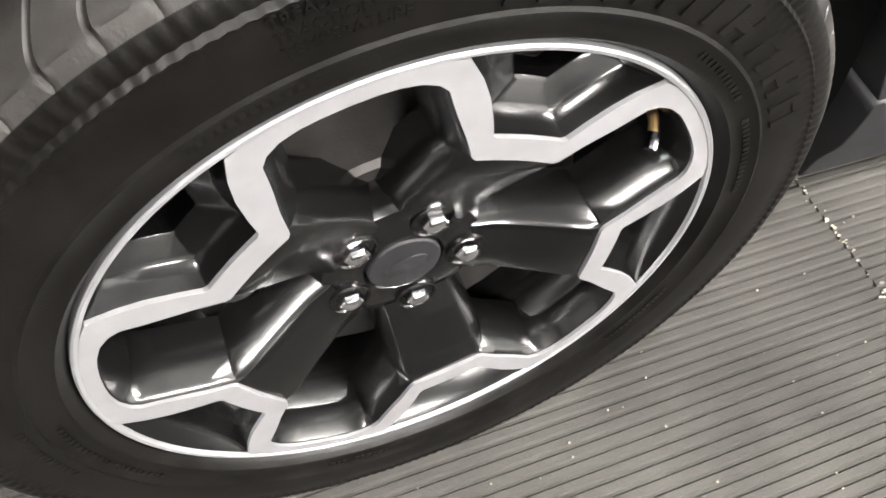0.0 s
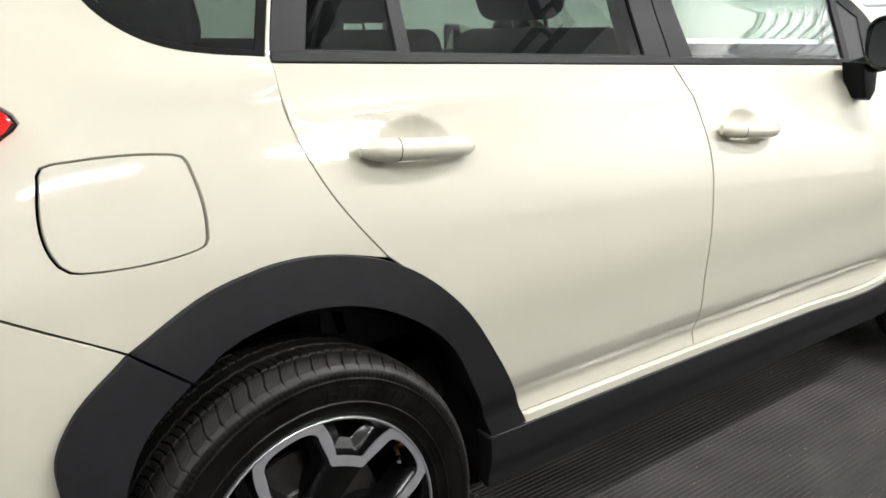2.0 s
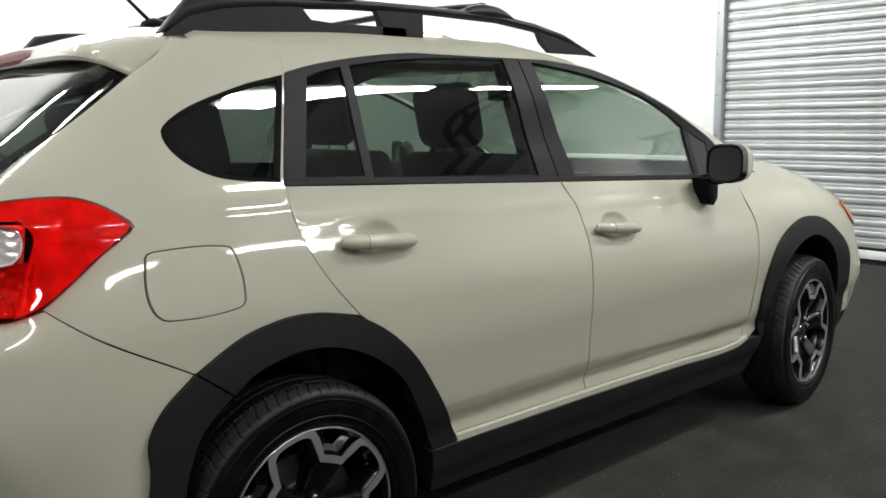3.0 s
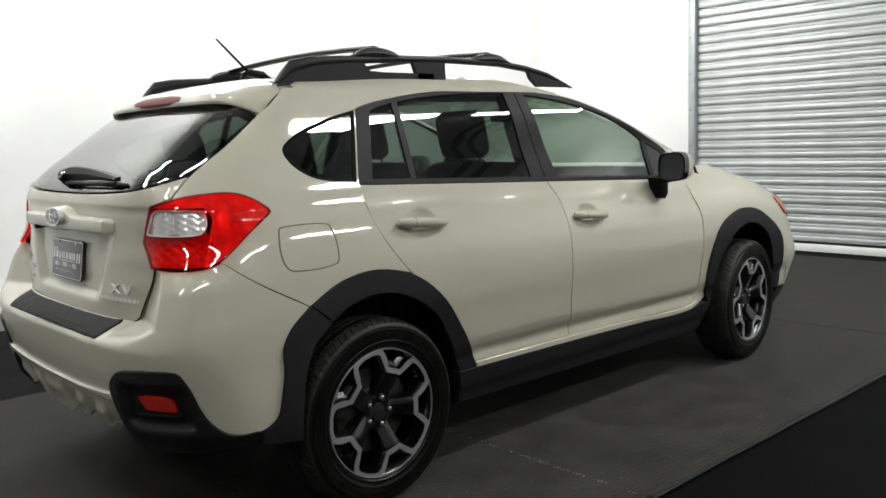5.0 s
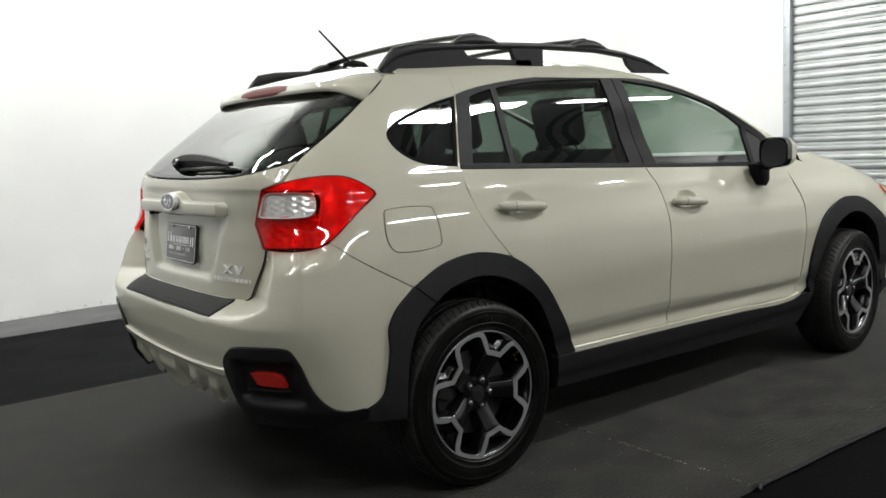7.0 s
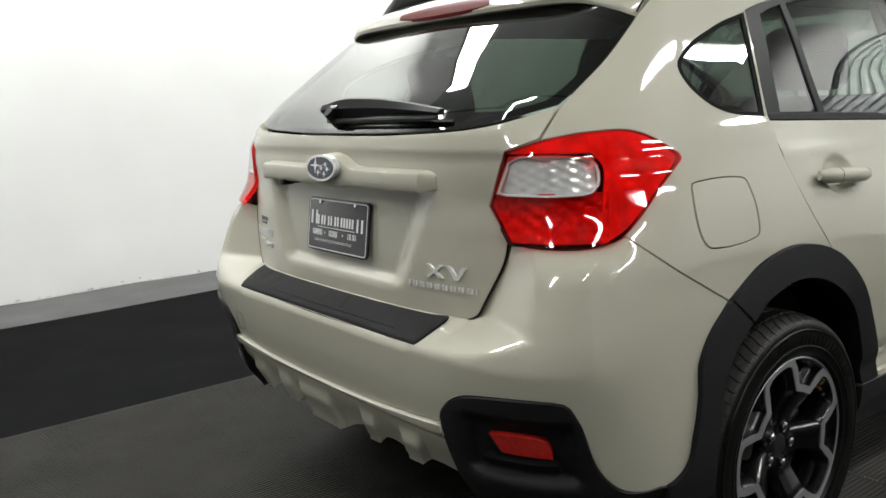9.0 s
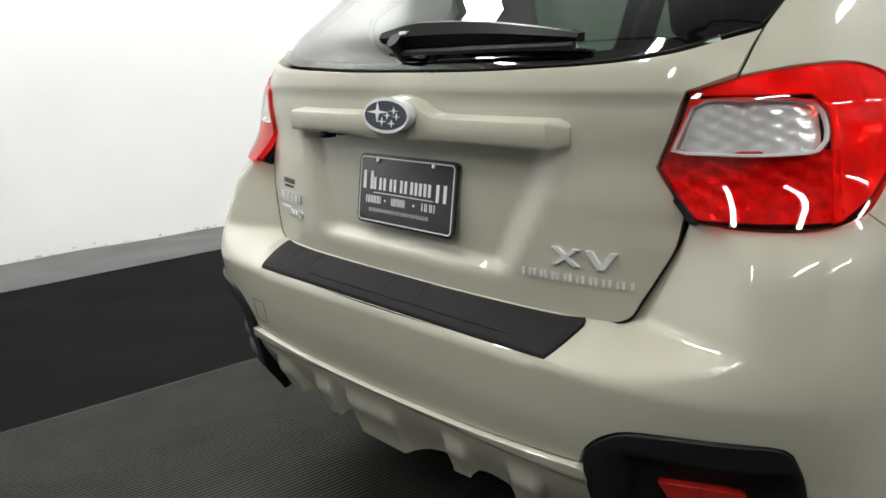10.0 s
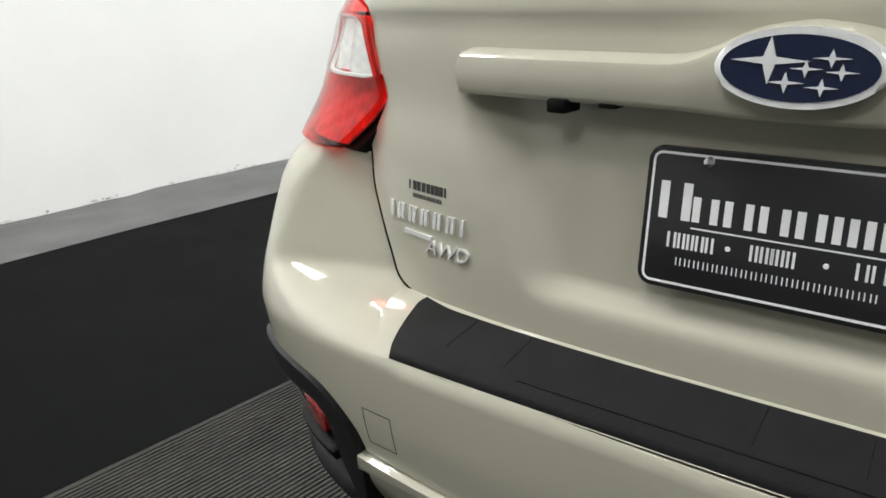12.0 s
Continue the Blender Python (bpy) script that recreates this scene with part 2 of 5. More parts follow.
def lathe(profile, n=64, a0=0.0, a1=360.0, wave=None):
    """Turns (radius, out) rows about the wheel's axle; out is towards local -y."""
    bm = bmesh.new()
    full = abs(a1 - a0) >= 359.9
    rows = []
    for i in range(n if full else n + 1):
        a = radians(a0 + (a1 - a0) * i / n)
        row = []
        for j, (r, o) in enumerate(profile):
            if wave:
                r, o = wave(r, o, a, j)
            row.append(bm.verts.new((r * math.cos(a), -o, r * math.sin(a))))
        rows.append(row)
    for i in range(n):
        p, q = rows[i], rows[(i + 1) % len(rows)]
        for j in range(len(profile) - 1):
            bm.faces.new((p[j], p[j + 1], q[j + 1], q[j]))
    return bm


def tube(points, radius, n=10, flat=1.0, bm=None):
    """A round bar along points; radius may be a row of its own."""
    own = bmesh.new()
    pts = [Vector(p) for p in points]
    rad = radius if isinstance(radius, (list, tuple)) else [radius] * len(pts)
    rows = []
    for i, p in enumerate(pts):
        t = (pts[min(i + 1, len(pts) - 1)] - pts[max(i - 1, 0)]).normalized()
        side = t.cross(Vector((0, 0, 1)))
        side = side.normalized() if side.length > 1e-4 else Vector((1, 0, 0))
        up = side.cross(t)
        rows.append([own.verts.new(p + rad[i] * (math.cos(k * 2 * math.pi / n) * side + flat * math.sin(k * 2 * math.pi / n) * up)) for k in range(n)])
    for a, b in zip(rows, rows[1:]):
        for k in range(n):
            own.faces.new((a[k], a[(k + 1) % n], b[(k + 1) % n], b[k]))
    own.faces.new(rows[0])
    own.faces.new(rows[-1])
    return join(bm, own)


def prism(poly, d0, d1, place, bm=None, bevel=0.0):
    """A flat outline of (a, b) pushed from depth d0 to d1; place(a, b, d) gives the point."""
    own = bmesh.new()
    lo = [own.verts.new(place(a, b, d0)) for a, b in poly]
    hi = [own.verts.new(place(a, b, d1)) for a, b in poly]
    own.faces.new(lo)
    top = own.faces.new(hi)
    for i in range(len(poly)):
        own.faces.new((lo[i], lo[(i + 1) % len(poly)], hi[(i + 1) % len(poly)], hi[i]))
    if bevel:
        bmesh.ops.bevel(own, geom=list(top.edges), offset=bevel, segments=2, profile=0.5, affect="EDGES")
    return join(bm, own)


def trace(pts, step=0.012):
    """A closed outline through (u, z) points, rounded except at those with a third item, in metres (u / 100, z)."""
    p = [Vector((q[0] / 100, q[1])) for q in pts]
    sharp = [len(q) > 2 for q in pts]
    n = len(p)
    out = []
    for i in range(n):
        a, b = p[i], p[(i + 1) % n]
        seg = b - a
        if seg.length < 1e-6:
            continue
        ta = seg.normalized() if sharp[i] else ((a - p[i - 1]).normalized() + seg.normalized()).normalized()
        nx = p[(i + 2) % n] - b
        tb = seg.normalized() if sharp[(i + 1) % n] else (nx.normalized() + seg.normalized()).normalized()
        k = max(1, int(round(seg.length / step)))
        for j in range(k):
            t = j / k
            out.append((2 * t**3 - 3 * t**2 + 1) * a + (t**3 - 2 * t**2 + t) * seg.length * ta + (3 * t**2 - 2 * t**3) * b + (t**3 - t**2) * seg.length * tb)
    area = sum(out[i - 1].x * out[i].y - out[i].x * out[i - 1].y for i in range(len(out)))
    return out if area > 0 else out[::-1]


def outward(poly):
    """For each point of an anticlockwise outline, the way out of it."""
    ways = []
    for i in range(len(poly)):
        t = poly[(i + 1) % len(poly)] - poly[i - 1]
        w = Vector((t.y, -t.x))
        ways.append(w.normalized() if w.length > 1e-9 else Vector((0, 0)))
    return ways


def within(poly, x, y):
    px, py = np.array([q.x for q in poly]), np.array([q.y for q in poly])
    qx, qy = np.roll(px, -1), np.roll(py, -1)
    hits = np.zeros(len(x), int)
    for a, b, c, d in zip(px, py, qx, qy):
        cross = (b > y) != (d > y)
        if abs(d - b) > 1e-12:
            hits += cross & (x < (c - a) * (y - b) / (d - b) + a)
    return hits % 2 == 1


def panel(name, outline, mat, parent, holes=(), d=0.0, depth=0.012, gap=0.002, step=0.03, tail=TAIL, relief=None, label="", flip=False, fine=()):
    """A pressed sheet that follows the body's form within an outline of (u, z), with rounded edges turned inwards. relief(u, z): metres proud.
    fine: (u0, u1, z0, z1, step) patches with a closer grid. flip: on the left flank."""
    s = -1 if flip else 1
    loops = [trace([(s * q[0], *q[1:]) for q in outline])]
    loops[0] = [p - gap * w for p, w in zip(loops[0], outward(loops[0]))]
    for hole in holes:
        h = trace([(s * q[0], *q[1:]) for q in hole])
        loops.append([p + gap * w for p, w in zip(h, outward(h))])

    def point(p, off=0.0):
        more = relief(s * p.x * 100, p.y) if relief else 0.0
        return shell(p.x * 100, p.y, d + more + off, tail)

    def normal(p):
        e = 0.004
        return (point(p + Vector((e, 0))) - point(p - Vector((e, 0)))).cross(point(p + Vector((0, e))) - point(p - Vector((0, e)))).normalized()

    rim = [p for l in loops for p in l]
    ra = np.array([(p.x, p.y) for p in rim])
    lo, hi = ra.min(0), ra.max(0)
    grid = [(x, y) for x in np.arange(lo[0] + step / 2, hi[0], step) for y in np.arange(lo[1] + step / 2, hi[1], step)]
    for u0, u1, z0, z1, st in fine:
        a0, a1 = sorted((s * u0 / 100, s * u1 / 100))
        grid = [g for g in grid if not (a0 < g[0] < a1 and z0 < g[1] < z1)]
        grid += [(x, y) for x in np.arange(a0, a1, st) for y in np.arange(z0, z1, st)]
    g = np.array(grid).reshape(-1, 2)
    keep = within(loops[0], g[:, 0], g[:, 1])
    for l in loops[1:]:
        keep &= ~within(l, g[:, 0], g[:, 1])
    for a in ra:
        keep &= np.hypot(g[:, 0] - a[0], g[:, 1] - a[1]) > 0.007
    flat = rim + [Vector(q) for q in g[keep]]
    edges, first = [], 0
    for l in loops:
        edges += [(first + i, first + (i + 1) % len(l)) for i in range(len(l))]
        first += len(l)
    done = geometry.delaunay_2d_cdt(flat, edges, [], 0, 1e-7)
    pts, tris = [Vector(p) for p in done[0]], done[2]
    mid = np.array([((pts[t[0]] + pts[t[1]] + pts[t[2]]) / 3)[:] for t in tris])
    ok = within(loops[0], mid[:, 0], mid[:, 1])
    for l in loops[1:]:
        ok &= ~within(l, mid[:, 0], mid[:, 1])
    verts, norms, faces = [point(p) for p in pts], [normal(p) for p in pts], []
    for t, yes in zip(tris, ok):
        if yes:
            a, b, c = (pts[k] for k in t)
            faces.append(tuple(t) if (b - a).cross(c - a) > 0 else tuple(t[::-1]))
    for k, l in enumerate(loops):
        ways = outward(l)
        if k:
            ways = [-w for w in ways]
        base = len(verts)
        for p, w in zip(l, ways):
            n = normal(p)
            out = point(p + 0.002 * w) - point(p)
            out = (out - out.dot(n) * n).normalized() if out.length > 1e-7 else n
            q = point(p)
            verts += [q, q + 0.0013 * out - 0.0013 * n, q + 0.0013 * out - depth * n]
            norms += [n, (out + 0.3 * n).normalized(), out]
        m = len(l)
        for i in range(m):
            a, b = base + 3 * i, base + 3 * ((i + 1) % m)
            for j in (0, 1):
                quad = (a + j, a + j + 1, b + j + 1, b + j)
                faces.append(quad if k == 0 else quad[::-1])
    me = bpy.data.meshes.new(name)
    me.from_pydata(verts, [], faces)
    me.shade_smooth()
    me.normals_split_custom_set_from_vertices(norms)
    return part(name, me, mat, parent, label)


def letters(name, widths, height, place, mat, parent, gap=0.25, thick=0.0015, slant=0.0, stroke=0.26):
    """Lettering that is not to be read: each letter as two plain upright bars, a part of its own."""
    total = sum(widths) + gap * height * (len(widths) - 1)
    a = -total / 2
    for w in widths:
        bm = bmesh.new()
        v = min(w * 0.4, height * stroke)
        for b in (a, a + w - v):
            bm = prism([(b, -height / 2), (b + v, -height / 2), (b + v + slant * height, height / 2), (b + slant * height, height / 2)], 0, thick, place, bm)
        part(name, bm, mat, parent)
        a += w + gap * height


def thing(name, label, category, at=(0, 0, 0), group="", kind=""):
    return tagged(new(name), label, category, group, kind) if at == (0, 0, 0) else set_at(tagged(new(name), label, category, group, kind), at)


def set_at(ob, at):
    ob.matrix_basis = Matrix.Translation(at)
    return ob


def bars(widths, height, place, gap=0.25, thick=0.0015, slant=0.0, bm=None):
    """Unreadable lettering as a row of plain bars, centred; place(a, b, d) as in prism()."""
    bm = bm or bmesh.new()
    total = sum(widths) + gap * height * (len(widths) - 1)
    a = -total / 2
    for w in widths:
        bm = prism([(a, -height / 2), (a + w, -height / 2), (a + w + slant * height, height / 2), (a + slant * height, height / 2)], 0, thick, place, bm)
        a += w + gap * height
    return bm


# ---- the room ----
WALL_Y, WALL_X, BACK_X, RIGHT_Y = 4.26, 6.80, -8.5, -9.5
part("floor", box(BACK_X - 0.2, WALL_X + 0.2, RIGHT_Y - 0.2, WALL_Y + 0.2, -0.25, -0.008), FLOOR)
tagged(bpy.data.objects["floor"], "smooth black vinyl floor sheet of the photo bay", "floor", kind="structure")
part("wall_north", box(BACK_X - 0.2, WALL_X + 0.2, WALL_Y, WALL_Y + 0.2, -0.008, CEIL), WALL)
tagged(bpy.data.objects["wall_north"], "white painted wall with scuffs along its foot", "wall", kind="structure")
DOOR_L, DOOR_R, DOOR_H = 2.05, -3.2, 3.6
bm = box(WALL_X, WALL_X + 0.2, DOOR_L, WALL_Y, -0.008, CEIL)
box(WALL_X, WALL_X + 0.2, RIGHT_Y, DOOR_R, -0.008, CEIL, bm=bm)
box(WALL_X, WALL_X + 0.2, DOOR_R, DOOR_L, DOOR_H, CEIL, bm=bm)
tagged(part("wall_east", bm, WALL), "white painted end wall round the roller door", "wall", kind="structure")
# Two unseen walls, added; their grey stands in for an unlit hall.
tagged(part("wall_west", box(BACK_X - 0.2, BACK_X, RIGHT_Y, WALL_Y, -0.008, CEIL), FAR_WALL), "unseen wall behind the bay, its grey standing in for a dim hall", "wall", kind="structure")
tagged(part("wall_south", box(BACK_X - 0.2, WALL_X + 0.2, RIGHT_Y - 0.2, RIGHT_Y, -0.008, CEIL), FAR_WALL), "unseen wall across the bay, its grey standing in for a dim hall", "wall", kind="structure")
tagged(part("ceiling", box(BACK_X - 0.2, WALL_X + 0.2, RIGHT_Y - 0.2, WALL_Y + 0.2, CEIL, CEIL + 0.1), CEILING), "grey sheet roof over the bay", "ceiling", kind="structure")

# wrinkled grey sheet along the foot of the white wall
bm = bmesh.new()
NX, NY = 220, 10
rows = []
for i in range(NX + 1):
    x = BACK_X + (WALL_X - BACK_X) * i / NX
    row = []
    for j in range(NY + 1):
        y = 3.61 + 0.645 * j / NY
        z = 0.004 + 0.026 * max(0.0, noise.noise(Vector((x * 1.5 + y * 2.2, y * 2.5, 2.0)))) + 0.007 * noise.noise(Vector((x * 4, y * 7, 5.0))) * (j > 0)
        row.append(bm.verts.new((x, y + (0.02 * noise.noise(Vector((x * 0.8, 0, 0))) if j == 0 else 0), max(0.0, z) if j else -0.006)))
    rows.append(row)
for a, b in zip(rows, rows[1:]):
    for j in range(NY):
        bm.faces.new((a[j], b[j], b[j + 1], a[j + 1]))
tagged(part("wall_edge_sheet", bm, EDGE), "wrinkled grey vinyl sheet along the foot of the wall", "floor sheet", kind="structure")

# chipped paint and dirt along the foot of the wall
random.seed(11)
bm = bmesh.new()
for i in range(90):
    x, z = random.uniform(-5.5, 6.5), abs(random.gauss(0.0, 0.010)) + 0.012
    wide, tall = random.uniform(0.006, 0.035), random.uniform(0.003, 0.010)
    ring = [bm.verts.new((x + wide * random.uniform(0.5, 1.0) * math.cos(k * 1.047), WALL_Y - 0.0015, z + tall * random.uniform(0.5, 1.0) * math.sin(k * 1.047))) for k in range(6)]
    peak = bm.verts.new((x, WALL_Y - 0.004, z))
    for k in range(6):
        bm.faces.new((ring[k], ring[(k + 1) % 6], peak))
tagged(part("wall_dirt", bm, DIRT), "grey chips and dirt along the foot of the white wall", "dirt", kind="stuff")

# ribbed rubber mats under the car
RIB = 0.0155


def ribbed_mat(x0, x1, y0, y1, z):
    bm = bmesh.new()
    n = int((y1 - y0) / RIB)
    prof = []
    for i in range(n):
        y = y0 + i * RIB
        prof += [(y + 0.0020, 0.0), (y + 0.0042, 0.0036), (y + 0.0120, 0.0036), (y + 0.0142, 0.0)]
    prof = [(y0 - 0.004, -0.006), (y0, 0.002)] + prof + [(y1, 0.002), (y1 + 0.004, -0.006)]
    cuts = np.linspace(x0, x1, 9)
    rows = [[bm.verts.new((x + 0.006 * noise.noise(Vector((0.7 * y, x, 1))), y, z + h + 0.002 * noise.noise(Vector((x * 0.9, y * 0.9, 3))))) for y, h in prof] for x in cuts]
    for a, b in zip(rows, rows[1:]):
        for j in range(len(prof) - 1):
            bm.faces.new((a[j], b[j], b[j + 1], a[j + 1]))
    bm.faces.new(rows[0])
    bm.faces.new(rows[-1][::-1])
    return bm


MAT_L, MAT_R = 1.640, -1.53
for x0, x1, dy in ((-5.8, 0.6572, 0.0), (0.6590, 3.62, 0.01), (3.63, 6.5, 0.0)):
    tagged(part("ribbed_mat", ribbed_mat(x0, x1, MAT_R + dy, MAT_L + dy, 0.0), MAT, smooth=False), "dusty dark grey rubber mat with long fine ribs", "floor mat", group="mats under the car")
# pale grit in the joint of the mats, and crumbs on them
random.seed(4)
bm = bmesh.new()
for i in range(520):
    y = random.uniform(MAT_R, MAT_L)
    x = 0.658 + random.gauss(0, 0.0035)
    s = random.uniform(0.0008, 0.0026)
    bmesh.ops.create_icosphere(bm, subdivisions=1, radius=s, matrix=Matrix.Translation((x, y, 0.004 + s * 0.3)) @ Matrix.Diagonal((1.6, 1.0, 0.5, 1)))
tagged(part("joint_grit", bm, DUST), "pale grit caught in the joint between two mats", "grit", kind="stuff")
bm = bmesh.new()
for i in range(420):
    x, y = random.uniform(-0.6, 2.2), random.uniform(-1.45, -0.55)
    s = random.uniform(0.0006, 0.0019)
    bmesh.ops.create_icosphere(bm, subdivisions=1, radius=s, matrix=Matrix.Translation((x, y, 0.0052 + s * 0.2)))
tagged(part("crumbs", bm, DUST), "small pale crumbs of grit on the mats", "grit", kind="stuff")

# edge strip along the mats: a thin curled vinyl lip
bm = tube([(x, MAT_R - 0.012 + 0.006 * math.sin(x * 1.7) + 0.004 * noise.noise(Vector((x * 3, 0, 0))), 0.004) for x in np.linspace(0.66, 6.4, 60)], 0.008, 8, 0.6)
tagged(part("mat_lip", bm, PLASTIC), "curled black edge of the floor sheet along the mat", "floor edging", kind="structure")
bm = tube([(0.64 + 0.02 * math.sin(k), MAT_R - 0.03 + 0.012 * k, 0.006 + 0.008 * math.sin(k * 1.3)) for k in range(6)], [0.004, 0.012, 0.014, 0.012, 0.009, 0.004], 8, 0.6)
tagged(part("mat_pucker", bm, PLASTIC), "puckered corner of the black floor sheet", "floor edging", kind="structure")

# roller door
roller = thing("roller_door", "closed galvanised roller door with dented slats", "roller door", kind="structure")
PITCH = 0.0963
slat_mesh = None
for i in range(int(DOOR_H / PITCH)):
    z0 = 0.10 + i * PITCH
    if slat_mesh is None:
        bm = bmesh.new()
        prof = [(0.016, 0.000), (0.000, 0.004), (-0.004, 0.018), (-0.006, 0.045), (-0.003, 0.052), (-0.006, 0.060), (-0.004, 0.078), (0.002, 0.084), (0.018, 0.090), (0.018, 0.0963)]
        ys = np.linspace(DOOR_R, DOOR_L, 25)
        grid = [[bm.verts.new((px, y, pz)) for px, pz in prof] for y in ys]
        for a, b in zip(grid, grid[1:]):
            for j in range(len(prof) - 1):
                bm.faces.new((a[j], a[j + 1], b[j + 1], b[j]))
        slat_mesh = part("slat", bm, SHUTTER, roller, at=pose(WALL_X + 0.05, 0, z0)).data
    else:
        random.seed(i)
        part("slat", slat_mesh, SHUTTER, roller, at=pose(WALL_X + 0.05 + random.uniform(-0.003, 0.003), 0, z0, 0, random.uniform(-2.5, 2.5), 0))
part("bottom_rail", box(WALL_X + 0.01, WALL_X + 0.06, DOOR_R, DOOR_L, 0.0, 0.075, 0.006), ENAMEL, roller, "white bottom rail")
part("guide_rail", box(WALL_X - 0.012, WALL_X + 0.08, DOOR_L - 0.055, DOOR_L + 0.025, 0.0, DOOR_H, 0.004), GALV, roller, "galvanised guide rail")
part("guide_rail", box(WALL_X - 0.012, WALL_X + 0.08, DOOR_R - 0.025, DOOR_R + 0.055, 0.0, DOOR_H, 0.004), GALV, roller, "galvanised guide rail")
bm = bmesh.new()
for k in range(9):
    bmesh.ops.create_uvsphere(bm, u_segments=8, v_segments=5, radius=0.008, matrix=Matrix.Translation((WALL_X - 0.013, DOOR_L - 0.0, 0.3 + 0.4 * k)) @ Matrix.Diagonal((0.5, 1, 1, 1)))
part("bolt_row", bm, STEEL, roller)

# roof beams and lamps, which the car's glass mirrors, and the added fill lamps
for i, x in enumerate((-4.4, -1.0, 2.9, 5.6)):
    b = box(x - 0.07, x + 0.07, RIGHT_Y, WALL_Y, 4.78, 4.80)
    box(x - 0.07, x + 0.07, RIGHT_Y, WALL_Y, 4.52, 4.54, bm=b)
    for k in range(20):
        y = RIGHT_Y + 0.3 + k * 0.6
        box(x - 0.02, x + 0.02, y, y + 0.04, 4.54, 4.78, bm=b)
    tagged(part("roof_beam", b, BEAM, smooth=False), "dark painted open steel roof beam", "beam", group="roof beams", kind="structure")
for fx, fy, fl, power in FITTINGS:
    fit_ = thing("ceiling_light", "white twin-tube fluorescent fitting hung under the roof, some of the set added as fill", "ceiling light", (fx, fy, 4.45), "fluorescent fittings")
    b = box(-fl / 2 - 0.03, fl / 2 + 0.03, -0.13, 0.13, 0.035, 0.09, 0.01)
    part("housing", b, ENAMEL, fit_)
    for sy in (-0.085, 0.085):
        part("tube", tube([(-fl / 2, sy, 0.0), (fl / 2, sy, 0.0)], 0.016, 10), TUBE, fit_, "glowing fluorescent tube")
    for sx in (-fl / 2 + 0.1, fl / 2 - 0.1):
        part("hanger", tube([(sx, 0, 0.09), (sx, 0, CEIL - 4.45)], 0.006, 6), BEAM, fit_)

# ---- the car ----
car = thing("car", "khaki compact crossover car with black wheel-arch cladding, parked on ribbed mats", "car")


def U(x):
    return u_at(x)


BELT = curve([(-0.099, 1.156), (0.001, 1.150), (0.403, 1.131), (1.000, 1.102), (1.493, 1.079), (1.786, 1.065), (2.029, 1.055)])
FRAME_TOP = curve([(0.096, 1.416), (0.156, 1.432), (0.297, 1.458), (0.446, 1.477), (0.644, 1.491), (0.958, 1.495), (1.037, 1.491), (1.328, 1.461), (1.569, 1.393), (1.828, 1.289), (2.004, 1.194)])
SILL = curve([(0.450, 0.403), (0.798, 0.400), (1.084, 0.397), (1.584, 0.387), (2.069, 0.378)])
B_LINE = [(U(1.000), 1.099), (U(1.043), 1.004), (U(1.054), 0.869), (U(1.056), 0.709), (U(1.070), 0.528), (U(1.088), SILL(1.09) + 0.012, 1)]
ARCH_FRONT = [(U(0.145), 0.825), (U(0.172), 0.804), (U(0.292), 0.710), (U(0.398), 0.571), (U(0.469), 0.454), (U(0.497), SILL(0.5) + 0.012)]
TAIL_TIP = [(51.2, 1.139), (57.9, 1.152), (64.7, 1.149), (70.2, 1.108), (71.6, 1.086), (70.3, 1.068), (67.1, 1.033), (62.7, 0.972), (60.6, 0.945)]
HATCH = [(51.2, 1.139), (54.8, 1.206), (63.3, 1.298), (72.6, 1.393), (78.7, 1.445), (83.1, 1.490)]
QUARTER_GLASS = [(77.4, 1.279), (78.3, 1.240), (82.1, 1.195), (86.5, 1.171), (U(-0.004), 1.154, 1), (U(0.090), 1.411, 1), (U(-0.038), 1.381), (84.6, 1.339), (79.5, 1.306)]
FUEL = [(72.4, 1.010), (72.8, 1.030), (74.8, 1.034), (83.4, 1.031), (85.2, 1.025), (85.8, 1.006), (86.4, 0.919), (86.0, 0.899), (84.3, 0.891), (76.1, 0.888), (74.1, 0.894), (72.8, 0.918)]


def dish(u0, z0, ru, rz, deep):
    def at(u, z):
        q = ((u - u0) / ru) ** 2 + ((z - z0) / rz) ** 2
        return -deep * max(0.0, 1 - q) ** 1.2 if q < 1 else 0.0

    return at


def shoulder(u, z):
    """A soft ridge under the belt line, and a tucked flank over the sill."""
    x = XR + (u - 90) / 100
    line = 1.072 - 0.045 * x
    low = 0.518 - 0.053 * max(0.0, x - 1.0)
    fold = -0.16 * min(0.05, max(0.0, low - z)) * ease(z, 0.39, 0.46)
    return fold + 0.0030 * math.exp(-(((z - line) / 0.013) ** 2)) - 0.0018 * math.exp(-(((z - line + 0.060) / 0.045) ** 2))


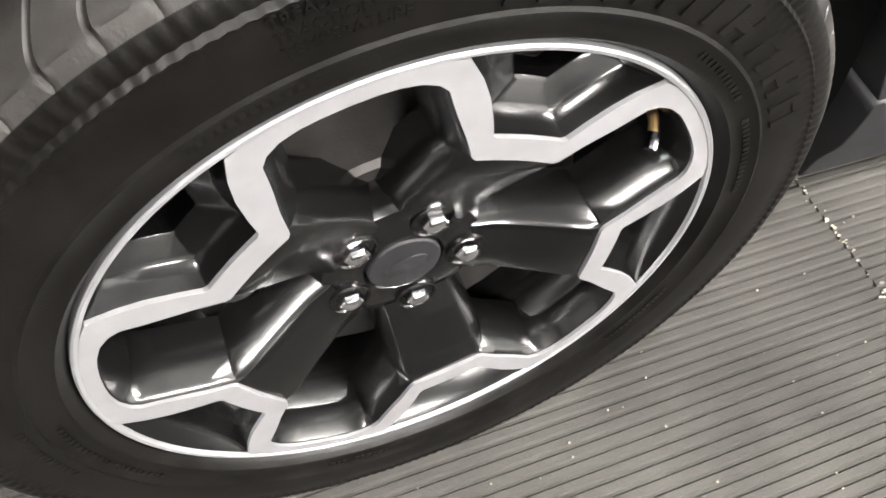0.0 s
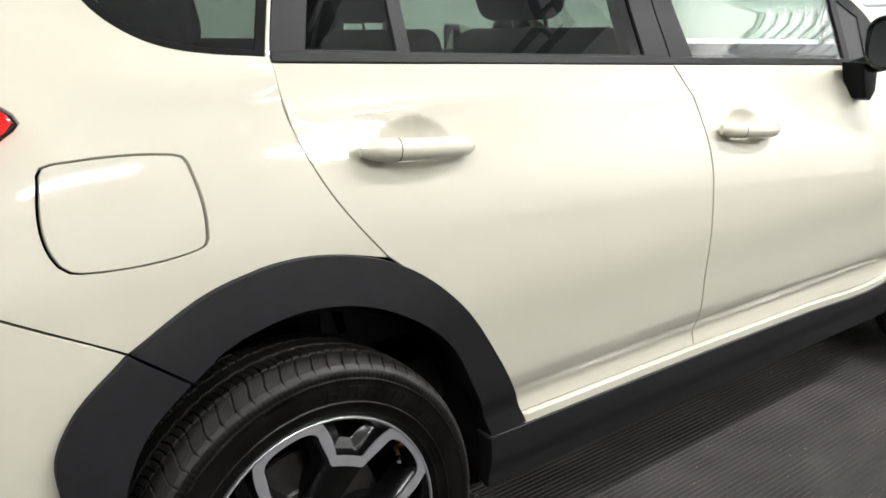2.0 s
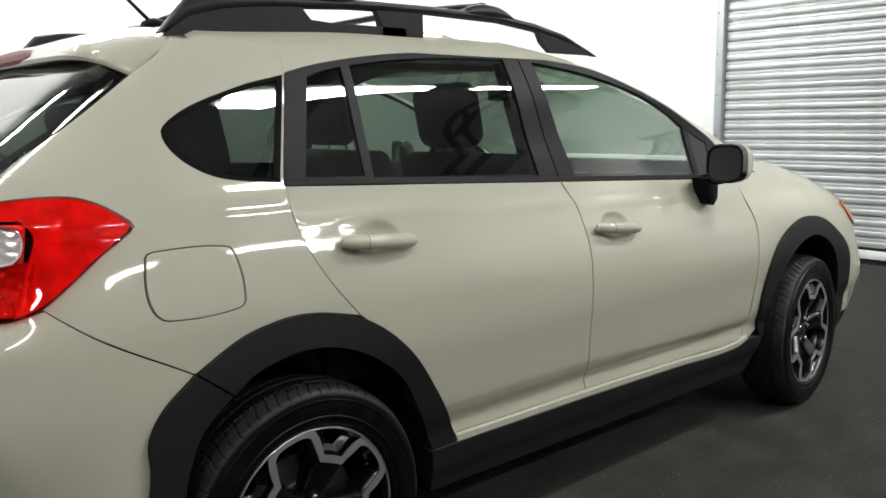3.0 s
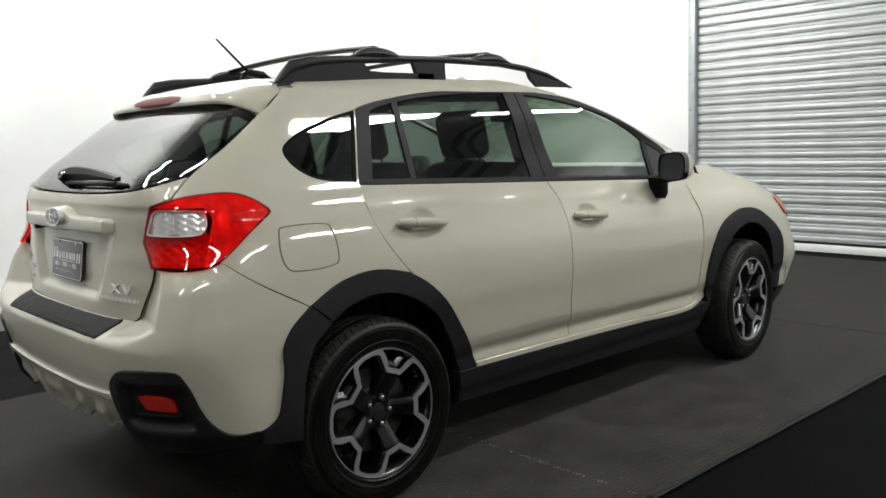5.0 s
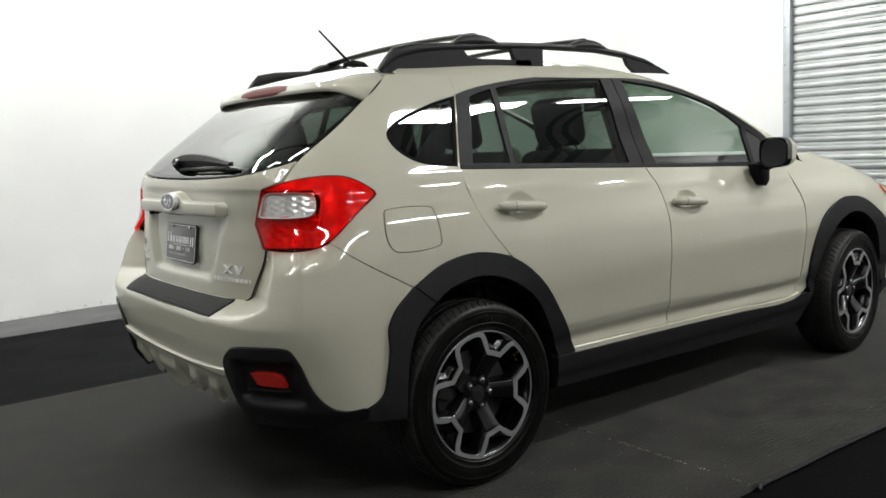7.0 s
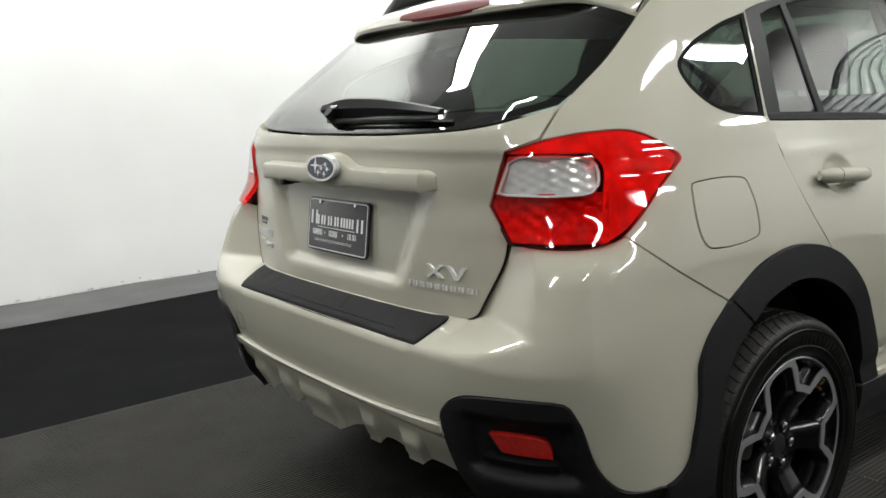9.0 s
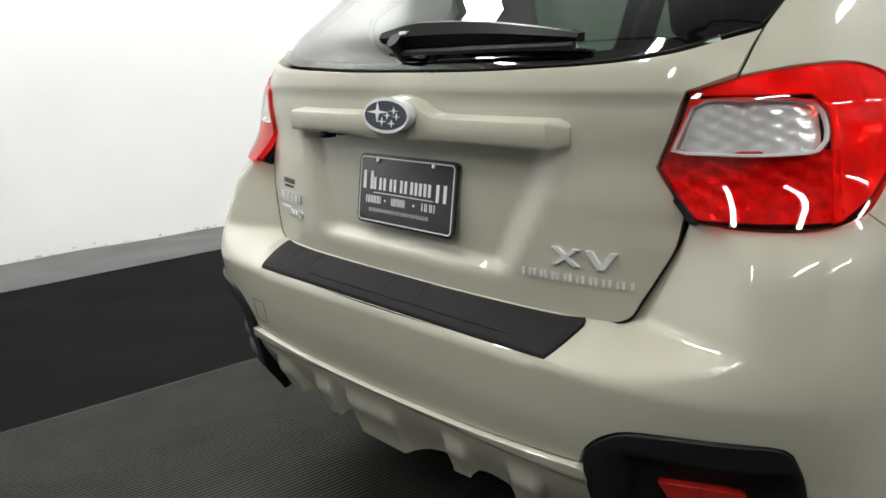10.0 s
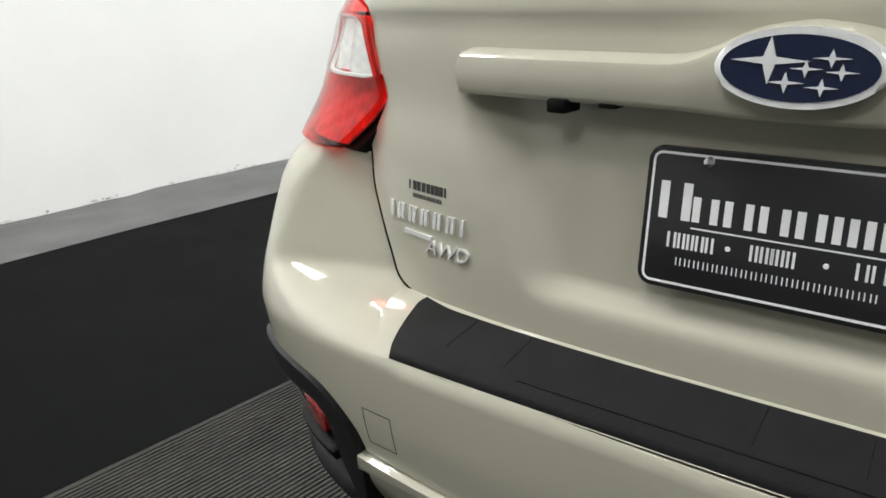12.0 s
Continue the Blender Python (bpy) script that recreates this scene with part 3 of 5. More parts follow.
def side(flip):
    """All the sheets of one flank."""
    P = lambda name, outline, mat, parent=car, **k: panel(name, outline, mat, parent, flip=flip, **k)
    # quarter panel with its window
    outline = [(U(0.002), 1.152, 1), (U(0.096), 1.416, 1), (U(0.096), 1.489, 1), (83.1, 1.490, 1), *[q for q in HATCH[::-1][1:-1]], (51.2, 1.139, 1), *TAIL_TIP[1:-1], (60.6, 0.945, 1),
               (67.9, 0.863), (77.8, 0.771, 1), (81.0, 0.797), (85.9, 0.832), (U(-0.076), 0.851), (U(0.045), 0.847), (U(0.145), 0.825, 1), (U(0.085), 0.896), (U(0.040), 0.965), (U(0.006), 1.059)]
    quarter = P("quarter_panel", outline, PAINT, holes=[QUARTER_GLASS] + ([] if flip else [FUEL]), step=0.024, depth=0.02, gap=0.0012,
                relief=lambda u, z: 0.006 * math.exp(-(((z - 1.125) / 0.03) ** 2)) * ease(u, 72, 86) if u > 72 else 0.0)
    P("quarter_window", QUARTER_GLASS, FAR_GLASS if flip else REAR_GLASS, quarter, d=-0.006, gap=0.004, depth=0.004, label="dark tinted quarter window")
    P("window_seal", QUARTER_GLASS, DARK, quarter, holes=[[(78.5, 1.279), (79.4, 1.243), (82.7, 1.203), (86.7, 1.179), (U(-0.016), 1.163, 1), (U(0.070), 1.398, 1), (U(-0.037), 1.371), (85.0, 1.330), (80.2, 1.300)]], d=-0.003, gap=0.0, depth=0.006)
    if not flip:
        P("fuel_door", FUEL, PAINT, quarter, gap=0.0036)
    # doors
    rear = [(U(0.003), BELT(0.0) - 0.004, 1), *[(U(x), BELT(x) - 0.004) for x in (0.25, 0.5, 0.75)], (U(1.0), BELT(1.0) - 0.004, 1), *B_LINE[1:], (U(0.7), SILL(0.7) + 0.012), (U(0.497), SILL(0.5) + 0.012, 1), *ARCH_FRONT[::-1][1:-1], (U(0.145), 0.825, 1),
            (U(0.085), 0.896), (U(0.040), 0.965), (U(0.006), 1.059)]
    cup_r, cup_f = dish(U(0.235), 0.997, 8.0, 0.050, 0.019), dish(U(1.205), 0.939, 8.0, 0.048, 0.019)
    rdoor = P("rear_door", rear, PAINT, gap=0.0033, step=0.026, relief=lambda u, z: cup_r(u, z) + shoulder(u, z), fine=[(U(0.13), U(0.34), 0.937, 1.057, 0.009), (U(0.45), U(1.09), 0.44, 0.57, 0.010)])
    front = [(U(1.003), BELT(1.0) - 0.004, 1), *[(U(x), BELT(x) - 0.004) for x in (1.3, 1.6, 1.85)], (U(2.075), BELT(2.05) - 0.006, 1), (U(2.077), 0.985), (U(2.104), 0.861), (U(2.119), 0.653), (U(2.114), 0.485), (U(2.115), SILL(2.1) + 0.020), (U(2.06), SILL(2.05) + 0.012), (U(1.6), SILL(1.6) + 0.012), *B_LINE[::-1][:-1]]
    front[-6] = (*front[-6][:2], 1)
    fdoor = P("front_door", front, PAINT, gap=0.0033, step=0.026, relief=lambda u, z: cup_f(u, z) + shoulder(u, z), fine=[(U(1.10), U(1.31), 0.882, 0.997, 0.009), (U(1.06), U(2.13), 0.42, 0.56, 0.010)])
    s = 1 if flip else -1
    for door, x0, x1, z0, z1 in ((rdoor, 0.115, 0.342, 1.004, 0.989), (fdoor, 1.094, 1.312, 0.947, 0.930)):
        pts, rad = [], []
        for k in range(13):
            t = k / 12
            q = shell(s * -U(x0 + (x1 - x0) * t), z0 + (z1 - z0) * t, 0.012 + 0.018 * math.sin(math.pi * t) ** 0.5)
            pts.append(q)
            rad.append(0.0165 * (0.62 + 0.38 * min(1, 8 * t, 8 * (1 - t)) ** 0.6))
        h = part("door_handle", tube(pts, rad, 12, 1.15), PAINT, door, "khaki door handle")
        part("handle_joint", tube([pts[3].lerp(pts[4], 0.2), pts[3].lerp(pts[4], 0.28)], 0.0168, 12, 1.15), DARK, door)
    # window frames and glass
    top = lambda xs: [(U(x), FRAME_TOP(x) - 0.002) for x in xs]
    small = [(U(0.071), 1.162, 1), (U(0.249), 1.154, 1), (U(0.276), 1.436, 1), (U(0.211), 1.422), (U(0.160), 1.406, 1)]
    main = [(U(0.278), 1.151, 1), (U(0.914), 1.121, 1), (U(0.917), 1.479, 1), (U(0.665), 1.474), (U(0.446), 1.459), (U(0.306), 1.440, 1)]
    r_frame = [(U(0.004), 1.153, 1), (U(0.5), BELT(0.5) + 0.001), (U(1.0), BELT(1.0) + 0.001, 1), (U(0.985), FRAME_TOP(0.98) - 0.002, 1), *top((0.8, 0.65, 0.45, 0.30, 0.16)), (U(0.098), 1.414, 1)]
    fr = P("rear_window_frame", r_frame, SATIN, rdoor, holes=[small, main], d=-0.002, gap=0.001, depth=0.015, label="satin black rear window frame and pillar cover")
    P("rear_quarter_light", small, FAR_GLASS if flip else DOOR_GLASS, rdoor, d=-0.007, gap=-0.004, depth=0.004, label="tinted fixed quarter light")
    P("rear_door_window", main, FAR_GLASS if flip else DOOR_GLASS, rdoor, d=-0.008, gap=-0.004, depth=0.004, label="tinted rear door window")
    fmain = [(U(1.086), 1.109, 1), (U(1.493), 1.087), (U(1.789), 1.073, 1), (U(1.821), 1.251, 1), (U(1.737), 1.299), (U(1.534), 1.385), (U(1.287), 1.444), (U(1.045), 1.475, 1)]
    sail = [(U(1.821), 1.074, 1), (U(1.913), 1.069, 1), (U(1.951), 1.189, 1), (U(1.852), 1.237, 1)]
    f_frame = [(U(1.004), BELT(1.0) + 0.001, 1), (U(1.5), BELT(1.5) + 0.001), (U(2.03), BELT(2.03) + 0.001, 1), (U(2.030), 1.159), (U(2.005), FRAME_TOP(2.0) - 0.002, 1), *top((1.85, 1.60, 1.35, 1.1)), (U(0.990), FRAME_TOP(0.99) - 0.002, 1)]
    P("front_window_frame", f_frame, SATIN, fdoor, holes=[fmain, sail], d=-0.002, gap=0.001, depth=0.015, label="satin black front window frame")
    P("front_door_window", fmain, FAR_GLASS if flip else SIDE_GLASS, fdoor, d=-0.008, gap=-0.004, depth=0.004, label="green-tinted front door window")
    P("sail_cover", sail, PLASTIC, fdoor, d=-0.006, gap=-0.003, depth=0.01)
    belt_bar = [(U(0.006), BELT(0) - 0.003, 1), *[(U(x), BELT(x) - 0.003) for x in (0.5, 1.0, 1.5)], (U(2.02), BELT(2.02) - 0.003, 1), (U(2.02), BELT(2.02) + 0.010, 1), *[(U(x), BELT(x) + 0.010) for x in (1.5, 1.0, 0.5)], (U(0.006), BELT(0) + 0.010, 1)]
    P("belt_moulding", belt_bar, SATIN, car, d=0.003, gap=0.0, depth=0.012, label="black belt moulding")
    # roof side and front pillar
    rail_up = curve([(0.096, 1.489), (0.493, 1.513), (0.935, 1.517), (1.106, 1.502), (1.404, 1.448), (1.721, 1.338), (2.054, 1.204), (2.198, 1.109)])
    rs = [(U(0.096), 1.416, 1), *[(U(x), FRAME_TOP(x)) for x in (0.16, 0.30, 0.45, 0.65, 0.97, 1.05, 1.35, 1.60, 1.85)], (U(2.004), 1.194), (U(2.044), 1.139), (U(2.049), 1.054, 1), (U(2.196), 1.069, 1), (U(2.198), 1.109), *[(U(x), rail_up(x)) for x in (2.1, 1.750, 1.45, 1.15, 0.95, 0.5)], (U(0.096), 1.489, 1)]
    P("roof_side", rs, PAINT, gap=0.0008, depth=0.03)
    # front wing
    wing = [(U(2.060), 1.049, 1), (U(2.081), 0.985), (U(2.108), 0.861), (U(2.122), 0.653), (U(2.119), 0.485), (U(2.100), 0.409), (U(2.166), 0.390, 1), (U(2.228), 0.434), (U(2.193), 0.578), (U(2.254), 0.752), (U(2.420), 0.843), (U(2.611), 0.854), (U(2.787), 0.786), (U(2.975), 0.649), (U(3.020), 0.506), (U(3.020), 0.344, 1), (U(3.130), 0.344, 1),
            (U(3.130), 0.708), (U(3.100), 0.870), (U(2.980), 0.936, 1), (U(2.559), 1.010), (U(2.196), 1.069, 1)]
    P("front_wing", wing, PAINT, step=0.03)
    # sill: a khaki ledge over black cladding
    ledge = [(U(0.497), SILL(0.5) + 0.010, 1), *[(U(x), SILL(x) + 0.010) for x in (0.8, 1.2, 1.6)], (U(2.06), SILL(2.06) + 0.010), (U(2.125), SILL(2.1) + 0.024, 1), (U(2.135), SILL(2.1) + 0.008, 1), (U(2.06), SILL(2.06) - 0.008), *[(U(x), SILL(x) - 0.008) for x in (1.6, 1.2, 0.8)], (U(0.497), SILL(0.5) - 0.008, 1)]
    P("sill_ledge", ledge, PAINT, d=0.012, gap=0.0005, depth=0.03)
    clad = [(U(0.40), SILL(0.45) - 0.008, 1), *[(U(x), SILL(x) - 0.009) for x in (0.8, 1.2, 1.6)], (U(2.06), SILL(2.06) - 0.009), (U(2.14), SILL(2.1) + 0.010), (U(2.24), SILL(2.1) + 0.002, 1), (U(2.221), 0.316, 1), (U(2.163), 0.239, 1), (U(1.092), 0.253), (U(0.419), 0.264, 1)]
    P("sill_cladding", clad, PLASTIC, d=0.010, gap=0.0005, depth=0.06, relief=lambda u, z: 0.008 * ease(z, 0.29, 0.34), label="grained black sill cladding")
    # wheel-arch cladding
    main_arch = [(78.1, 0.772, 1), (81.0, 0.799), (85.9, 0.834), (U(-0.076), 0.853), (U(0.045), 0.849), (U(0.172), 0.806), (U(0.292), 0.712), (U(0.398), 0.573), (U(0.469), 0.454), (U(0.500), SILL(0.5) - 0.004, 1), (U(0.408), 0.391, 1),
                 (U(0.341), 0.523), (U(0.272), 0.637), (U(0.160), 0.724), (U(0.052), 0.765), (U(-0.056), 0.770), (87.1, 0.748), (83.1, 0.708, 1)]
    P("rear_arch", main_arch, PLASTIC, d=0.014, gap=0.001, depth=0.07, label="grained black wheel-arch cladding")
    tail_arch = [(77.8, 0.771, 1), (73.4, 0.713), (71.5, 0.662), (71.2, 0.641), (71.3, 0.582), (70.5, 0.500), (69.1, 0.427), (66.2, 0.397, 1), (66.1, 0.356, 1), (74.4, 0.335, 1), (75.0, 0.467), (76.2, 0.569), (78.6, 0.648), (82.9, 0.706, 1)]
    P("rear_arch_tail", tail_arch, PLASTIC, d=0.012, gap=0.0012, depth=0.07, label="grained black arch cladding on the bumper")
    f_arch = [(U(2.225), 0.380, 1), (U(2.189), 0.466), (U(2.187), 0.578), (U(2.254), 0.754), (U(2.420), 0.845), (U(2.611), 0.856), (U(2.788), 0.788), (U(2.978), 0.649), (U(3.022), 0.506), (U(3.025), 0.349, 1), (U(2.975), 0.349, 1), (U(2.900), 0.511), (U(2.846), 0.626), (U(2.745), 0.722), (U(2.600), 0.776), (U(2.455), 0.754), (U(2.332), 0.664), (U(2.268), 0.547), (U(2.256), 0.381, 1)]
    P("front_arch", f_arch, PLASTIC, d=0.014, gap=0.001, depth=0.07, label="grained black wheel-arch cladding")
    # inner skin behind the gaps, with room for the wheels
    skin = [(46.2, 0.427, 1), (66.9, 0.442, 1), (68.8, 0.641), (76.5, 0.707), (84.7, 0.771), (U(0.045), 0.781), (U(0.195), 0.726), (U(0.348), 0.565), (U(0.419), 0.303, 1), (U(2.211), 0.297, 1), (U(2.238), 0.614), (U(2.400), 0.773), (U(2.582), 0.803), (U(2.769), 0.755), (U(2.868), 0.618), (U(2.980), 0.364, 1), (U(3.200), 0.364, 1), (U(3.200), 0.860), (U(2.556), 0.970), (U(2.076), 1.029), (U(0.999), 1.079), (U(0.001), 1.120), (69.7, 1.113), (50.0, 1.104, 1)]
    P("inner_skin", skin, DARK, d=-0.028, gap=0.0, depth=0.02, step=0.05)
    return fdoor


right_front_door = side(False)
left_front_door = side(True)

# wheel-arch liners and floor pan
for wx in (0.0, 2.635):
    for s in (-1, 1):
        b = lathe([(0.385, 0.10), (0.395, 0.06), (0.395, -0.22), (0.10, -0.24)], 36, -5, 185)
        part("arch_liner", b, DARK, car, at=pose(wx, s * 0.72, 0.355, 0, 0, 0 if s < 0 else 180))
bm = box(-0.30, 3.35, -0.56, 0.56, 0.24, 0.36, 0.03)
box(0.42, 2.22, -0.76, 0.76, 0.235, 0.33, 0.02, bm=bm)
part("floor_pan", bm, DARK, car, "dark underside")
part("silencer", box(-0.46, -0.20, -0.40, 0.30, 0.27, 0.38, 0.04), STEEL, car)
part("axle_beam", tube([(0.0, -0.62, 0.33), (0.0, 0.62, 0.33)], 0.035, 10), DARK, car)

# roof skin: rings that close towards its middle
bm = bmesh.new()
rings = []
for z in (1.484, 1.50, 1.516, 1.531, 1.547, 1.562, 1.574):
    ring_pts = []
    nose = NOSE(z)
    us = [u for u in range(0, 90, 6)] + [U(XR + (nose - 0.002 - XR) * math.sin(math.pi / 2 * k / 26)) for k in range(27)]
    right = [shell(u, z) for u in us]
    # the roof falls towards the spoiler and ends under it
    right = [Vector((max(p.x, -0.125), p.y, p.z - 0.40 * (z - 1.484) * (1 - ease(p.x, -0.13, 0.40)))) for p in right]
    left = [Vector((p.x, -p.y, p.z)) for p in right[1:]]
    rings.append([bm.verts.new(p) for p in right + left[::-1]])
for a, b in zip(rings, rings[1:]):
    for i in range(len(a)):
        bm.faces.new((a[i], a[(i + 1) % len(a)], b[(i + 1) % len(b)], b[i]))
mid = bm.verts.new((0.42, 0, 1.582))
for i in range(len(rings[-1])):
    bm.faces.new((rings[-1][i], rings[-1][(i + 1) % len(rings[-1])], mid))
roof = part("roof", bm, PAINT, car)
bm = bmesh.new()
for a, b in (((-0.1, 1.2), (-0.56, 0.56)),):
    g = [[bm.verts.new((x, y, 1.494 - 0.05 * abs(y / 0.56) ** 3)) for y in np.linspace(*b, 9)] for x in np.linspace(*a, 9)]
    for p, q in zip(g, g[1:]):
        for j in range(8):
            bm.faces.new((p[j], p[j + 1], q[j + 1], q[j]))
part("headliner", bm, HEADLINER, car)


def nose_loft(z0, z1, x0, n=7):
    """The front end between two heights, round from flank to flank."""
    bm = bmesh.new()
    rows = []
    for i in range(n):
        z = z0 + (z1 - z0) * i / (n - 1)
        nose = NOSE(z) - 0.001
        xs = [x0(z) + (nose - x0(z)) * math.sin(math.pi / 2 * k / 14) for k in range(15)]
        r = [shell(U(x), z) for x in xs]
        rows.append([bm.verts.new(p) for p in r + [Vector((p.x, -p.y, p.z)) for p in r[:-1]][::-1]])
    for a, b in zip(rows, rows[1:]):
        for j in range(len(a) - 1):
            bm.faces.new((a[j], a[j + 1], b[j + 1], b[j]))
    return bm, rows


bm, _ = nose_loft(0.34, 0.70, lambda z: 3.134)
part("front_bumper", bm, PAINT, car)
bm, _ = nose_loft(0.20, 0.338, lambda z: 3.03)
part("front_skirt", bm, PLASTIC, car)
hood_line = curve([(0.70, 3.134), (0.86, 3.104), (0.925, 2.984), (1.00, 2.604), (1.06, 2.224), (1.075, 2.224), (1.10, 2.224)])
bm, rows = nose_loft(0.70, 1.10, lambda z: hood_line(z), 14)
bm.faces.new(rows[-1])
part("bonnet", bm, PAINT, car)
for flip in (False, True):
    panel("headlamp", [(U(3.14), 0.895, 1), (U(3.30), 0.865), (U(3.42), 0.78), (U(3.40), 0.73, 1), (U(3.22), 0.755), (U(3.15), 0.80)], CLEAR_LENS, car, d=0.006, depth=0.02, flip=flip)
    panel("side_marker", [(U(2.965), 0.893, 1), (U(3.05), 0.875), (U(3.13), 0.81), (U(3.12), 0.775, 1), (U(3.06), 0.80), (U(3.0), 0.85)], ORANGE, car, d=0.008, depth=0.02, flip=flip, label="orange side marker lamp")
# windscreen
bm = bmesh.new()
rows = []
for z in np.linspace(1.11, 1.484, 8):
    nose = NOSE(z)
    rows.append([bm.verts.new((nose - 0.25 * abs(t) ** 2.6 - 0.01, t * (HALF(z) - 0.06), z)) for t in np.linspace(-1, 1, 13)])
for a, b in zip(rows, rows[1:]):
    for j in range(12):
        bm.faces.new((a[j], a[j + 1], b[j + 1], b[j]))
part("windscreen", bm, FAR_GLASS, car)

# ---- the tail ----
def gate_relief(u, z):
    """The hollow for the number plate and the ledge under the window."""
    a = abs(u)
    edge = 24.5 + (z - 0.795) * 38
    h = -0.024 * (1 - ease(a, edge - 4.5, edge + 1.0)) * ease(z, 0.787, 0.822) * (1 - ease(z, 1.025, 1.04))
    w = ease(a, 45.5, 51.0) * ease(z, 1.095, 1.135) * (1 - ease(z, 1.17, 1.24))
    if w > 0:
        p, q = shell(a, z, 0.0, GATE), shell(a, z)
        h += w * (((q.x - XR) ** 2 + q.y**2) ** 0.5 - ((p.x - XR) ** 2 + p.y**2) ** 0.5)
    return h + 0.006 * ease(z, 1.097, 1.117)


GLASS_LOW = [(-54.5, 1.207), (-42.3, 1.172), (-26.0, 1.158), (0.0, 1.154), (26.0, 1.158), (42.3, 1.172), (54.5, 1.207)]
GATE_EDGE = [(39.4, 0.746), (41.0, 0.757), (42.2, 0.786), (44.1, 0.836), (45.6, 0.880), (46.4, 0.932, 1)]
right = [(20.0, 0.745), (34.0, 0.744), *GATE_EDGE, (43.6, 1.001, 1), (46.2, 1.117, 1), (51.0, 1.141, 1), (54.3, 1.205, 1)]
gate_out = [(0.0, 0.743), (0.0, 0.743), *right, *[(u, z - 0.004) for u, z in GLASS_LOW[::-1][1:-1]], *[(-q[0], *q[1:]) for q in right[::-1]]]
gate = panel("tailgate", gate_out[1:], PAINT, car, tail=GATE, relief=gate_relief, step=0.012, depth=0.03, gap=0.0026)
glass_out = [(-54.3, 1.209, 1), *GLASS_LOW[1:-1], (54.3, 1.209, 1), (63.3, 1.300), (72.6, 1.395, 1), (66.0, 1.440), (45.0, 1.464), (0.0, 1.470), (-45.0, 1.464), (-66.0, 1.440), (-72.6, 1.395, 1), (-63.3, 1.300)]


def window_form(u, z):
    """The rear window bows out towards the spoiler."""
    return gate_relief(u, z) - 0.006 + 0.020 * ease(z, 1.22, 1.44) * max(0.0, 1 - (u / 68) ** 2)


panel("rear_window", glass_out, REAR_GLASS, gate, tail=GATE, relief=window_form, d=-0.002, gap=0.001, depth=0.004, step=0.03, label="dark tinted rear window")
band_in = [(-52.8, 1.218, 1), (-41.3, 1.186), (-26.0, 1.171), (0.0, 1.168), (26.0, 1.171), (41.3, 1.186), (52.8, 1.218, 1), (61.8, 1.302), (70.0, 1.376, 1), (62.0, 1.434), (40.0, 1.460), (0.0, 1.467), (-40.0, 1.460), (-62.0, 1.434), (-70.0, 1.376, 1), (-61.8, 1.302)]
panel("window_band", glass_out, GLOSS, gate, holes=[band_in], tail=GATE, relief=window_form, d=-0.008, gap=0.001, depth=0.003, step=0.03, label="black band printed round the rear window")
panel("gate_skin", [(-50.1, 0.743, 1), (50.1, 0.743, 1), (50.1, 1.143, 1), (0.0, 1.141), (-50.1, 1.143, 1)], DARK, car, tail=GATE, d=-0.06, gap=0.0, depth=0.01, step=0.05)


def on_gate(y, z, d):
    """A point d metres behind the tailgate's skin, at y across and height z."""
    half, a = HALF(z), GATE(z)
    n = GATE_SQUARE(z)
    r = max(0.0, 1 - (abs(y) / half) ** n) ** (1 / n)
    u = math.degrees(math.atan2(-y, a * r))
    return Vector((XR - a * r - gate_relief(u, z) - d, y, z))


# grip bar over the plate, swelling round the emblem
bm = bmesh.new()
rows = []
for k in range(61):
    y = 0.414 - 0.830 * k / 60
    swell = math.exp(-((y / 0.092) ** 4))
    up, lo = 1.070 + 0.034 * swell * (1 - 0.3 * abs(y) / 0.1), 1.024 - 0.004 * swell
    e = min(1.0, min(k, 60 - k) / 2.0)
    zc, hh = (up + lo) / 2, (up - lo) / 2 * (0.75 + 0.25 * e)
    base = on_gate(y, 1.085, 0).x + 0.002
    proud = 0.006 + 0.026 * e
    sec = [(0.004, zc - hh), (-proud + 0.001, zc - hh), (-proud - 0.001, zc - hh + 0.002), (-proud - 0.003, zc - hh + 0.006), (-proud - 0.002, zc + hh - 0.009), (-proud, zc + hh - 0.004), (-proud + 0.006, zc + hh), (0.004, zc + hh + 0.005)]
    rows.append([bm.verts.new((base + dx, y, z)) for dx, z in sec])
for a, b in zip(rows, rows[1:]):
    for j in range(len(a) - 1):
        bm.faces.new((a[j], b[j], b[j + 1], a[j + 1]))
bm.faces.new(rows[0])
bm.faces.new(rows[-1])
grip = part("grip_bar", bm, PAINT, gate, "khaki grip bar over the number plate")


def emblem_at(a, b, d):
    """a to the right as seen from behind, b up, on the plane of the emblem."""
    return Vector((-0.776 - d + 0.10 * b, -a, 1.070 + b))


def oval(ra, rb, n=48):
    return [(ra * math.cos(2 * math.pi * k / n), rb * math.sin(2 * math.pi * k / n)) for k in range(n)]


def star(a, b, ra, rb):
    out = []
    for k in range(16):
        t = 2 * math.pi * k / 16
        r = 1.0 if k % 4 == 0 else (0.22 if k % 2 == 0 else 0.34)
        out.append((a + ra * r * math.cos(t), b + rb * r * math.sin(t)))
    return out


